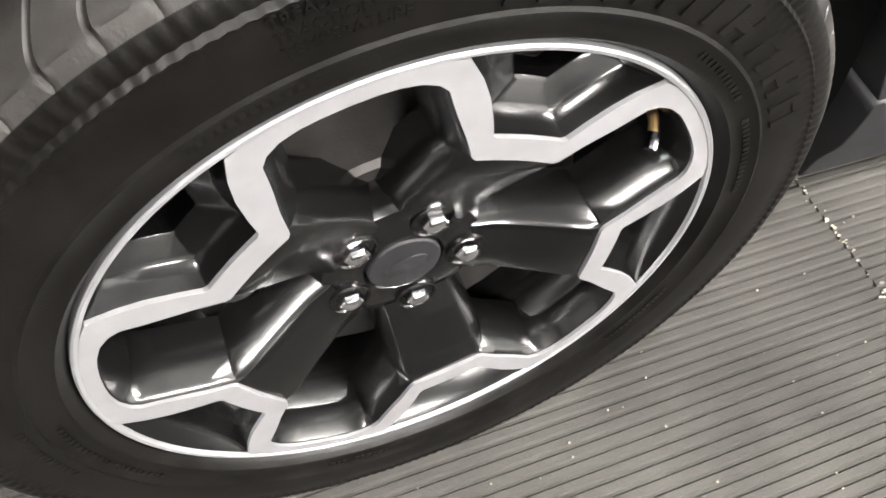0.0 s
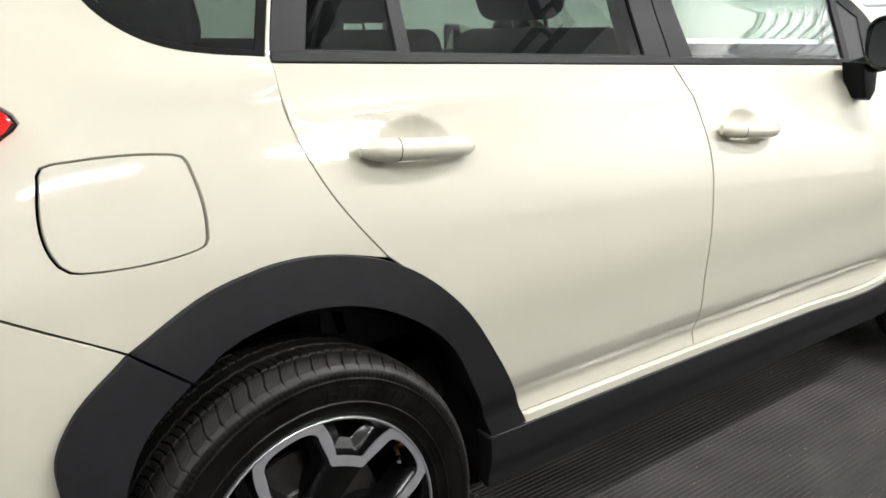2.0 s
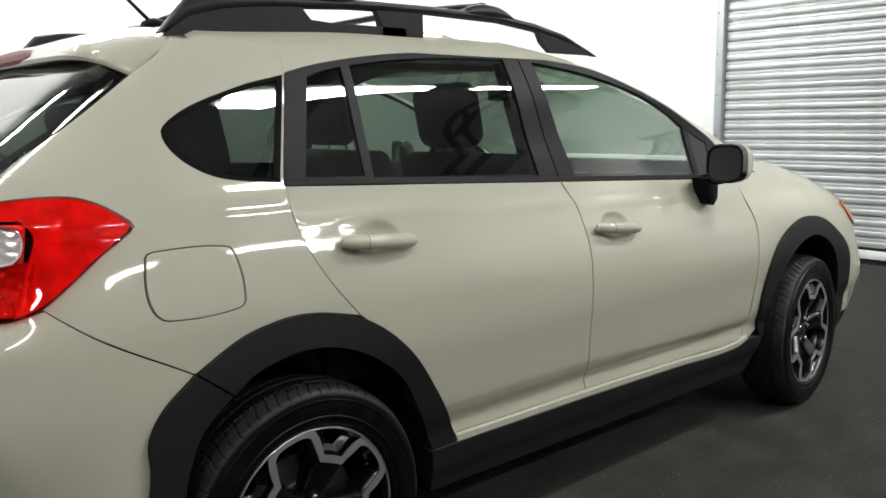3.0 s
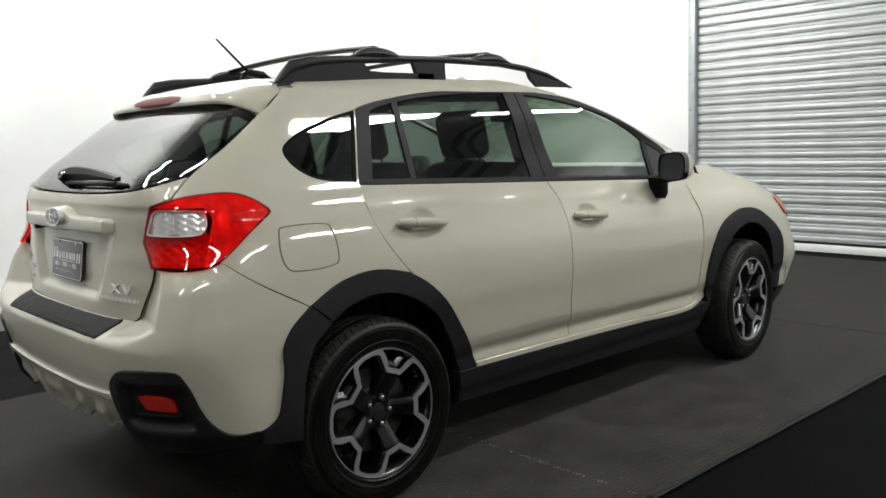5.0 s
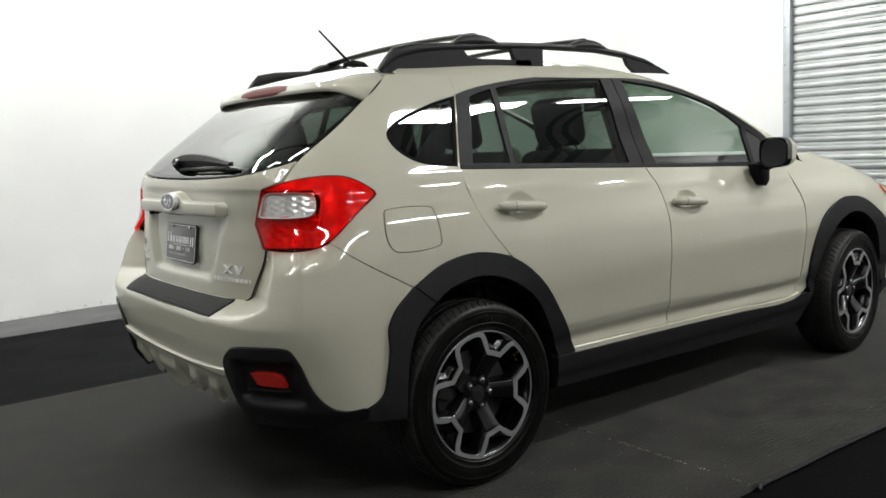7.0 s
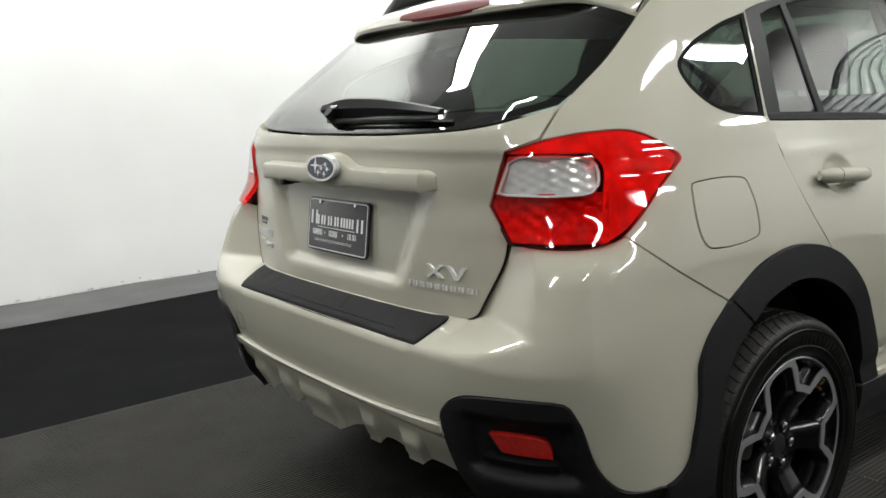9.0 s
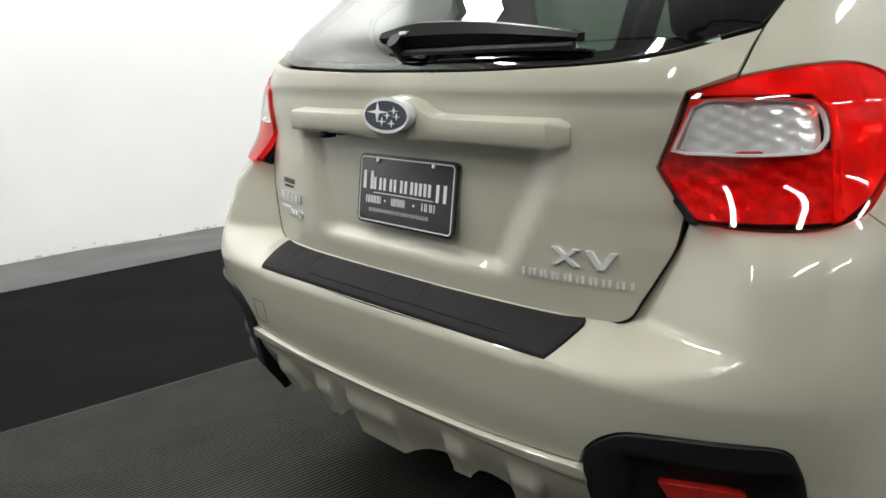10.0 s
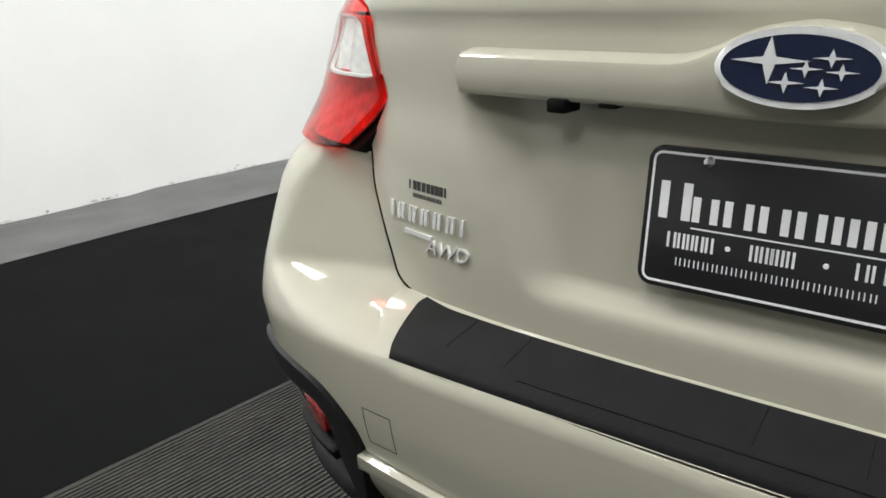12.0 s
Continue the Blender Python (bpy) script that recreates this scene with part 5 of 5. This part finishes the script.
# ---- roof rails, cross bars, aerial ----
for s in (-1, 1):
    bm = bmesh.new()
    rows = []
    keys = [(-0.185, 1.503, 0.002), (-0.15, 1.531, 0.018), (-0.11, 1.564, 0.028), (-0.02, 1.585, 0.022), (0.10, 1.596, 0.017), (0.35, 1.609, 0.015), (0.65, 1.614, 0.014), (0.95, 1.609, 0.014), (1.12, 1.592, 0.014), (1.27, 1.565, 0.014), (1.40, 1.525, 0.010), (1.449, 1.511, 0.002)]
    for x, z, h in keys:
        y = s * (0.565 + 0.012 * (z - 1.519))
        w = 0.019 if h > 0.01 else 0.012
        rows.append([bm.verts.new((x, y + w * math.cos(t), z + h * math.sin(t))) for t in np.linspace(0, 2 * math.pi, 13)[:-1]])
    for a, b in zip(rows, rows[1:]):
        for j in range(12):
            bm.faces.new((a[j], a[(j + 1) % 12], b[(j + 1) % 12], b[j]))
    bm.faces.new(rows[0])
    bm.faces.new(rows[-1])
    rail = part("roof_rail", bm, PLASTIC, car, "raised black roof rail")
    foot = lambda a, b, d, s=s: (a, s * 0.567 + d, b)
    web = prism([(-0.175, 1.497), (-0.10, 1.571), (0.02, 1.591), (0.15, 1.599), (0.20, 1.596), (0.235, 1.560), (0.30, 1.556), (0.56, 1.556), (0.56, 1.530), (0.12, 1.515)], -0.012, 0.012, foot, bevel=0.003)
    part("rear_foot", web, PLASTIC, rail)
    web = prism([(0.45, 1.606), (0.475, 1.556), (0.475, 1.530), (0.625, 1.530), (0.625, 1.612)], -0.012, 0.012, foot, bevel=0.003)
    part("middle_foot", web, PLASTIC, rail)
    web = prism([(1.13, 1.588), (1.27, 1.564), (1.42, 1.513), (1.20, 1.513), (1.155, 1.545)], -0.012, 0.012, foot, bevel=0.003)
    part("front_foot", web, PLASTIC, rail)
for x in (0.28, 0.90):
    bar = part("cross_bar", tube([(x, y, 1.647 + 0.018 * (1 - (y / 0.56) ** 2)) for y in np.linspace(-0.55, 0.55, 21)], 0.026, 12, 0.42), SATIN, car, "black cross bar over the roof")
    for s in (-1, 1):
        bm = bmesh.new()
        rows = []
        for k in range(13):
            t = -1 + 2 * k / 12
            h = 0.026 * math.sqrt(max(0.02, 1 - t * t))
            rows.append([bm.verts.new((x + 0.112 * t, s * 0.560 + 0.030 * math.cos(q) * (1 - 0.3 * t * t), 1.626 - 0.012 * t * t + h * math.sin(q))) for q in np.linspace(0, 2 * math.pi, 13)[:-1]])
        for a, b in zip(rows, rows[1:]):
            for j in range(12):
                bm.faces.new((a[j], a[(j + 1) % 12], b[(j + 1) % 12], b[j]))
        bm.faces.new(rows[0])
        bm.faces.new(rows[-1])
        part("bar_clamp", bm, PLASTIC, bar, "black clamp of the cross bar")
aerial = part("aerial", tube([(0.055, 0, 1.591), (-0.088, 0, 1.724)], [0.0065, 0.0042], 8), SATIN, car, "short black roof aerial")
bm = tube([(0.16, 0, 1.564), (0.11, 0, 1.585), (0.055, 0, 1.594), (0.03, 0, 1.587), (0.01, 0, 1.559)], [0.008, 0.022, 0.020, 0.014, 0.005], 12, 0.8)
part("aerial_base", bm, SATIN, aerial)

# ---- door mirrors ----
for s, door in ((-1, right_front_door), (1, left_front_door)):
    bm = bmesh.new()
    rows = []
    # the shell bulges forward from the glass
    for x, w, h in ((1.745, 0.088, 0.062), (1.765, 0.095, 0.069), (1.80, 0.092, 0.067), (1.825, 0.080, 0.058), (1.845, 0.058, 0.042), (1.855, 0.02, 0.015)):
        rows.append([bm.verts.new((x + 0.10 * 0.2 * math.cos(t), s * (0.932 + 0.64 * w * abs(math.cos(t)) ** 0.6 * math.copysign(1, math.cos(t))), 1.123 + h * abs(math.sin(t)) ** 0.6 * math.copysign(1, math.sin(t)))) for t in np.linspace(0, 2 * math.pi, 29)[:-1]])
    for a, b in zip(rows, rows[1:]):
        for j in range(28):
            bm.faces.new((a[j], a[(j + 1) % 28], b[(j + 1) % 28], b[j]))
    bm.faces.new(rows[-1])
    mirror = part("door_mirror", bm, PAINT, car, "khaki door mirror with a black rim")
    bm = bmesh.new()
    rows = []
    for x, k in ((1.770, 1.03), (1.735, 1.02), (1.732, 0.92), (1.745, 0.88)):
        rows.append([bm.verts.new((x + 0.02 * math.cos(t), s * (0.932 + 0.060 * k * abs(math.cos(t)) ** 0.6 * math.copysign(1, math.cos(t))), 1.123 + 0.069 * k * abs(math.sin(t)) ** 0.6 * math.copysign(1, math.sin(t)))) for t in np.linspace(0, 2 * math.pi, 29)[:-1]])
    for a, b in zip(rows, rows[1:]):
        for j in range(28):
            bm.faces.new((a[j], a[(j + 1) % 28], b[(j + 1) % 28], b[j]))
    part("mirror_rim", bm, GLOSS, mirror)
    bm = bmesh.new()
    bm.faces.new([bm.verts.new((1.743 + 0.02 * math.cos(t) + 0.011 * math.sin(t), s * (0.932 + 0.0535 * abs(math.cos(t)) ** 0.6 * math.copysign(1, math.cos(t))), 1.123 + 0.062 * abs(math.sin(t)) ** 0.6 * math.copysign(1, math.sin(t)))) for t in np.linspace(0, 2 * math.pi, 29)[:-1]])
    part("mirror_glass", bm, MIRROR, mirror, "mirror glass")
    bm = tube([(1.80, s * 0.80, 1.04), (1.79, s * 0.845, 1.06), (1.79, s * 0.89, 1.075)], [0.030, 0.026, 0.03], 12)
    part("mirror_arm", bm, SATIN, mirror)
    bm = prism([(1.72, 1.07), (1.81, 1.07), (1.81, 0.99), (1.785, 0.965), (1.755, 0.972)], 0.80, 0.86, lambda a, b, d, s=s: (a, s * (d + 0.01), b), bevel=0.008)
    part("mirror_foot", bm, SATIN, mirror)

# ---- wheels ----
SPOKE0, FACE = 68.8, 0.096


def polar(r, a, o):
    return Vector((r * math.cos(radians(a)), -o, r * math.sin(radians(a))))


def tread(r, o, a, j):
    """Ribs, narrow grooves and fine cuts of the tread, and a knurled band on the shoulder."""
    if r < 0.318:
        return r, o + (0.0005 * math.copysign(1, o) * math.cos(a * 208) if 0.300 < r < 0.312 else 0.0)
    v = o / 0.0955
    turn = math.degrees(a) % 360 + 1e-6
    pitch = 5.0
    ph = (turn % pitch) / pitch
    cut = 0.0
    wander = 0.018 * math.sin(2 * math.pi * ph)
    for c, w in ((-0.56, 0.024), (-0.18, 0.03), (0.18, 0.03), (0.56, 0.024)):
        if abs(v - c - wander) < w:
            cut = 0.0065
    if ph < 0.08 and abs(v) > 0.20:
        cut = max(cut, 0.0045 if abs(v) < 0.95 else 0.0025)
    if 0.49 < ph < 0.55 and 0.22 < abs(v) < 0.52:
        cut = max(cut, 0.0030)
    if 0.30 < ph < 0.86 and 0.965 < abs(v) < 0.985:
        cut = max(cut, 0.0006)
    return r - cut, o


def tyre_mesh():
    prof = [(0.2205, 0.080), (0.2322, 0.0885), (0.2348, 0.0955), (0.2375, 0.0990), (0.2410, 0.1026), (0.2440, 0.1020), (0.252, 0.1035), (0.258, 0.1058), (0.2605, 0.1072), (0.263, 0.1058), (0.276, 0.1075), (0.288, 0.1075), (0.298, 0.1062), (0.3005, 0.1072), (0.303, 0.1035), (0.310, 0.1035), (0.316, 0.1005), (0.3195, 0.0975)]
    crown = []
    for v in np.linspace(0.99, -0.99, 84):
        crown.append((0.3372 - 0.0135 * abs(v) ** 4 - 0.001 * v * v, 0.0955 * v))
    prof += crown + [(r, -o) for r, o in prof[::-1]]
    bm = lathe(prof, 864, wave=tread)
    # the cross grooves sweep round the crown
    for p in bm.verts:
        v = -p.co.y / 0.0955
        if math.hypot(p.co.x, p.co.z) > 0.318 and abs(v) < 1:
            p.co = Matrix.Rotation(radians(2.6 * math.sin(v * 3.4) * (1 - v**10)), 3, "Y") @ p.co
    return bm


def wheel_parts():
    w = thing("wheel", "", "")
    t = part("tyre", tyre_mesh(), RUBBER, w, "black all-season tyre with paler tread")
    t.data.materials.append(TREAD)
    for face in t.data.polygons:
        face.material_index = 1 if math.hypot(face.center.x, face.center.z) > 0.3155 else 0
    # raised lettering on the sidewall as plain blocks
    at_side = lambda a0, r0: (lambda a, b, d: polar(r0 + b, a0 - math.degrees(a / r0), 0.1066 + d))
    for k in range(8):
        bm = bmesh.new()
        a0 = 84.3 - k * 8.0
        for da, db, ww, hh in ((-0.0105, 0, 0.0065, 0.022), (0.0085, 0, 0.0065, 0.022), (-0.001, 0.008 if k % 2 else 0.0, 0.013, 0.0055)):
            c = at_side(a0, 0.2785)
            prism([(da - ww / 2 + 0.002 * q, db + (q - 0.5) * hh) for q in (0, 1)] + [(da + ww / 2 + 0.002 * q, db + (q - 0.5) * hh) for q in (1, 0)], -0.001, 0.0019, c, bm)
        part("letter_block", bm, RUBBER, w)
    bm = bmesh.new()
    for a0, r0, ws, h in ((200, 0.2535, [0.004, 0.003, 0.004] * 7, 0.006), (330, 0.252, [0.004, 0.003] * 7, 0.005), (20, 0.252, [0.004, 0.003] * 8, 0.005), (190, 0.272, [0.003] * 16, 0.005), (45, 0.252, [0.003, 0.004] * 6, 0.005), (115, 0.253, [0.004, 0.003] * 6, 0.005), (260, 0.252, [0.003, 0.004] * 5, 0.005)):
        bars(ws, h, lambda a, b, d, a0=a0, r0=r0: polar(r0 + b, a0 - math.degrees(a / r0), (0.1040 if r0 < 0.26 else 0.1070) + d), 0.5, 0.0007, bm=bm)
    part("small_mark", bm, RUBBER, w)["kind"] = "stuff"
    txt_rows = (("TREADWEAR", 0.292), ("TRACTION", 0.283), ("TEMPERATURE", 0.274))
    for word, r0 in txt_rows:
        c = bpy.data.curves.new("grade_text", "FONT")
        c.body, c.size, c.extrude, c.align_x = word, 0.0092, 0.0009, "LEFT"
        ob = new("grade_text", c)
        me = bpy.data.meshes.new_from_object(ob)
        bpy.data.objects.remove(ob)
        for v in me.vertices:
            v.co = polar(r0 + v.co.y, 108.0 - math.degrees((v.co.x - 0.004) / r0), 0.1070 + v.co.z)
        part("grade_text", me, RUBBER, w)
    # rim: a thin machined edge round a black barrel
    part("rim", lathe([(0.2268, 0.086), (0.2270, 0.0950), (0.2278, 0.0966), (0.2302, 0.0970), (0.2318, 0.0960), (0.2324, 0.0935), (0.2322, 0.086)], 144), MACHINED, w, "thin machined silver rim edge")
    part("barrel", lathe([(0.2276, 0.0935), (0.2265, 0.0925), (0.2190, 0.083), (0.2080, 0.060), (0.2000, 0.02), (0.1970, -0.09)], 96), RIM_BLACK, w)
    # one side of a spoke's end: the edge towards the gap, and the edge towards the pocket, as radius and angle from the spoke's middle
    gap_edge = [(0.2175, 36.0), (0.2175, 32.0), (0.2172, 28.8), (0.2155, 25.6), (0.2115, 23.0), (0.2055, 21.3), (0.194, 20.2), (0.183, 18.9), (0.1640, 15.9), (0.1475, 13.3), (0.1450, 12.1), (0.1437, 6.0), (0.1434, 0.0)]
    rim_edge = [(0.2274, 36.0), (0.2274, 32.0), (0.2274, 28.8), (0.2274, 25.4), (0.2274, 22.0), (0.2258, 18.9), (0.210, 16.1), (0.1954, 13.9), (0.178, 11.7), (0.1645, 10.0), (0.1625, 9.0), (0.1618, 5.0), (0.1616, 0.0)]
    at = lambda c, x, lat, o: Matrix.Rotation(-radians(c), 3, "Y") @ Vector((x, -o, lat))
    flat = lambda r, q: Vector((r * math.cos(radians(q)), r * math.sin(radians(q))))
    for k in range(5):
        c = SPOKE0 + 72 * k
        # machined face
        own = bmesh.new()
        for sgn in (1, -1):
            ga = [own.verts.new(at(c, flat(r, q).x, sgn * flat(r, q).y, FACE)) for r, q in gap_edge]
            gb = [own.verts.new(at(c, flat(r, q).x, sgn * flat(r, q).y, FACE)) for r, q in rim_edge]
            for i in range(len(ga) - 1):
                own.faces.new((ga[i], ga[i + 1], gb[i + 1], gb[i]))
        bmesh.ops.remove_doubles(own, verts=own.verts, dist=1e-5)
        ext = bmesh.ops.extrude_face_region(own, geom=own.faces[:])
        for v in [g for g in ext["geom"] if isinstance(g, bmesh.types.BMVert)]:
            v.co.y += 0.004
        part("spoke_face", own, MACHINED, w, "machined silver spoke end", smooth=False)
        # pocket behind the spoke's end: sloping sides, a floor, and a hole through to the brake
        half = [flat(r, q) for r, q in rim_edge[5:]]
        arc = [flat(0.2270, q) for q in (-15.0, -10.0, -5.0, 0.0, 5.0, 10.0, 15.0)]
        outline = half + [Vector((p.x, -p.y)) for p in half[-2::-1]] + arc
        own = bmesh.new()
        rows = []
        for f, o, cx in ((1.01, 0.0935, 0.197), (0.985, 0.0905, 0.197), (0.93, 0.083, 0.198), (0.86, 0.076, 0.199), (0.78, 0.0735, 0.200), (0.50, 0.069, 0.205), (0.46, 0.067, 0.206), (0.44, 0.050, 0.206)):
            rows.append([own.verts.new(at(c, cx + f * (p.x - cx), f * p.y, o)) for p in outline])
        for p, q in zip(rows, rows[1:]):
            for i in range(len(outline)):
                own.faces.new((p[i], p[(i + 1) % len(outline)], q[(i + 1) % len(outline)], q[i]))
        part("spoke_pocket", own, RIM_BLACK, w)
        # spoke: a flat top that falls towards the hub, rounded shoulders and flanks that spread downwards
        own = bmesh.new()
        inner = [(0.134, 0.0300, 0.0925), (0.118, 0.0288, 0.0855), (0.100, 0.0275, 0.0780), (0.084, 0.0265, 0.0715), (0.070, 0.0260, 0.0665), (0.050, 0.0255, 0.0630)]
        for sgn in (1, -1):
            line = [(flat(r, q), FACE - 0.003) for r, q in gap_edge[:-2]] + [(Vector((x, y)), o) for x, y, o in inner]
            rows = []
            for i, (p, o) in enumerate(line):
                t = line[min(i + 1, len(line) - 1)][0] - line[max(i - 1, 0)][0]
                n = Vector((-t.y, t.x)).normalized()
                n = n if n.dot(p - Vector((0.21, 0.0))) > 0 or i > 4 else -n
                if i > 4 and n.y < 0:
                    n = -n
                if i <= 4:
                    n = (Vector((0.150 * math.cos(radians(36)), 0.150 * math.sin(radians(36)))) - p).normalized()
                e = 1.0 if i > 4 else 0.6
                row = [p, p + 0.0010 * n, p + 0.0045 * e * n, p + 0.0100 * e * n, p + 0.0130 * e * n, p + 0.0145 * e * n]
                drop = [0.0, 0.0006, 0.0055, 0.0175, 0.0290, 0.0500]
                rows.append([own.verts.new(at(c, q.x, sgn * q.y, o - d)) for q, d in zip(row, drop)])
            for p, q in zip(rows, rows[1:]):
                for j in range(5):
                    own.faces.new((p[j], p[j + 1], q[j + 1], q[j]))
            top = [own.verts.new(at(c, p.x, 0, o)) for p, o in line[10:]]
            side_v = [r[0] for r in rows[10:]]
            for i in range(len(top) - 1):
                own.faces.new((top[i], top[i + 1], side_v[i + 1], side_v[i]))
        bmesh.ops.remove_doubles(own, verts=own.verts, dist=1e-5)
        part("spoke", own, RIM_BLACK, w)
    # hub, cap, nuts and valve
    part("hub", lathe([(0.070, 0.030), (0.067, 0.052), (0.062, 0.0605), (0.050, 0.0630), (0.032, 0.0632), (0.0305, 0.0615), (0.030, 0.056)], 60), RIM_BLACK, w)
    part("centre_cap", lathe([(0.0290, 0.056), (0.0288, 0.0635), (0.0275, 0.0652), (0.020, 0.0658), (0.0, 0.0660)], 40), PLASTIC, w, "matt black centre cap")
    part("cap_mark", prism(oval(0.0175, 0.0095, 24), 0.0655, 0.0668, lambda a, b, d: Vector((a * 0.92 - b * 0.39, -d, b * 0.92 + a * 0.39)), bevel=0.0006), PLASTIC, w)
    for k in range(5):
        c = polar(0.05, SPOKE0 + 72 * k, 0)
        m = Matrix.Translation((c.x, 0, c.z))
        b = lathe([(0.0172, 0.0615), (0.0168, 0.0655), (0.0158, 0.0662), (0.0148, 0.0650), (0.0140, 0.0580)], 24)
        b.transform(m)
        part("nut_seat", b, RIM_BLACK, w)
        b = lathe([(0.0105, 0.054), (0.0105, 0.0655), (0.0098, 0.0690), (0.0075, 0.0715), (0.0040, 0.0726), (0.0, 0.0728)], 6)
        b.transform(m)
        part("wheel_nut", b, CHROME, w, "chrome wheel nut", smooth=True)
    va = 30.8
    b = tube([polar(0.2085, va + 1.5, 0.058), polar(0.2035, va + 1.0, 0.071), polar(0.1980, va, 0.079)], 0.0040, 10)
    part("valve_stem", b, BRASS, w, "brass valve stem")
    b = tube([polar(0.199, va, 0.078), polar(0.1905, va - 0.4, 0.087)], [0.0050, 0.0046], 10)
    part("valve_cap", b, CHROME, w)
    # brake behind
    part("brake_disc", lathe([(0.155, 0.018), (0.155, 0.028), (0.085, 0.030), (0.080, 0.034), (0.0, 0.034)], 48), STEEL, w, "dull steel brake disc")
    b = box(-0.05, 0.05, -0.06, 0.0, 0.10, 0.175, 0.015)
    b.transform(Matrix.Rotation(-radians(70), 4, "Y"))
    part("caliper", b, STEEL, w)
    return w


first = wheel_parts()
bpy.context.view_layer.update()
wheels = [first]
spots = [(0.0, -1), (2.635, -1), (0.0, 1), (2.635, 1)]
for i, (x, s) in enumerate(spots):
    m = pose(x - (0.012 if i == 1 else 0.0), s * 0.772, 0.337, 0, (0, -14, 40, 25)[i], (0 if s < 0 else 180) + (5 if i % 2 else 0))
    if i == 0:
        first.matrix_basis = m
        ob = first
    else:
        ob = copy_thing(first, m)
    ob.parent = car
    ob["label"] = "alloy wheel, machined silver over gloss black, on a black tyre"
    for key in ("category", "group"):
        if key in ob:
            del ob[key]

# ---- cabin ----
def seat(x, y, back_z=1.10, wide=0.26):
    s = part("seat", box(x - 0.25, x + 0.25, y - wide, y + wide, 0.50, 0.66, 0.05), SEAT, car, "dark cloth seat")
    b = box(-0.06, 0.06, -wide, wide, 0.0, 0.60, 0.05, seg=3)
    b.transform(Matrix.Translation((x - 0.22, y, 0.60)) @ Matrix.Rotation(radians(-16), 4, "Y"))
    part("seat_back", b, SEAT, s)
    b = box(-0.05, 0.05, -0.14, 0.14, 0.0, 0.22, 0.05, seg=4)
    b.transform(Matrix.Translation((x - 0.41, y, back_z + 0.10)) @ Matrix.Rotation(radians(-12), 4, "Y"))
    part("headrest", b, SEAT, s)
    for q in (-0.06, 0.06):
        part("headrest_post", tube([(x - 0.37, y + q, 1.14), (x - 0.40, y + q, 1.25)], 0.006, 8), CHROME, s)


for y in (-0.36, 0.36):
    seat(1.35, y, 1.10, 0.29)
for y in (-0.42, 0.42):
    seat(0.38, y, 1.05, 0.30)
b = box(-0.055, 0.055, -0.16, 0.16, 0.0, 0.58, 0.04, seg=3)
b.transform(Matrix.Translation((0.16, 0, 0.60)) @ Matrix.Rotation(radians(-16), 4, "Y"))
part("middle_seat_back", b, SEAT, car)
part("parcel_floor", box(-0.60, 0.15, -0.60, 0.60, 0.62, 0.70, 0.02), TRIM, car)
b = box(1.75, 2.10, -0.70, 0.70, 0.85, 1.05, 0.06, seg=3)
part("dashboard", b, TRIM, car, "dark dashboard")
b = bmesh.new()
ring_pts = [(1.62 + 0.05 * math.sin(t), 0.36 + 0.185 * math.cos(t), 0.985 + 0.178 * math.sin(t)) for t in np.linspace(0, 2 * math.pi, 33)]
part("steering_wheel", tube(ring_pts, 0.014, 8), TRIM, car, "black steering wheel")
for s in (-1, 1):
    part("pillar_trim", prism([(0.93, 1.05), (1.05, 1.05), (1.02, 1.47), (0.95, 1.47)], 0.0, 0.03, lambda a, b, d, s=s: (a, s * (0.77 - (b - 1.05) * 0.42 - 0.02 - d), b)), TRIM, car)
b = box(-0.02, 0.02, -0.11, 0.11, 0.0, 0.06, 0.012)
b.transform(Matrix.Translation((1.60, 0, 1.37)))
part("inner_mirror", b, TRIM, car)

# door linings below the windows
for s in (-1, 1):
    part("door_lining", prism([(0.10, 0.45), (2.0, 0.45), (2.0, 1.075), (1.0, 1.118), (0.10, 1.15)], 0.0, 0.04, lambda a, b, d, s=s: (a, s * (0.68 + d), b)), TRIM, car)
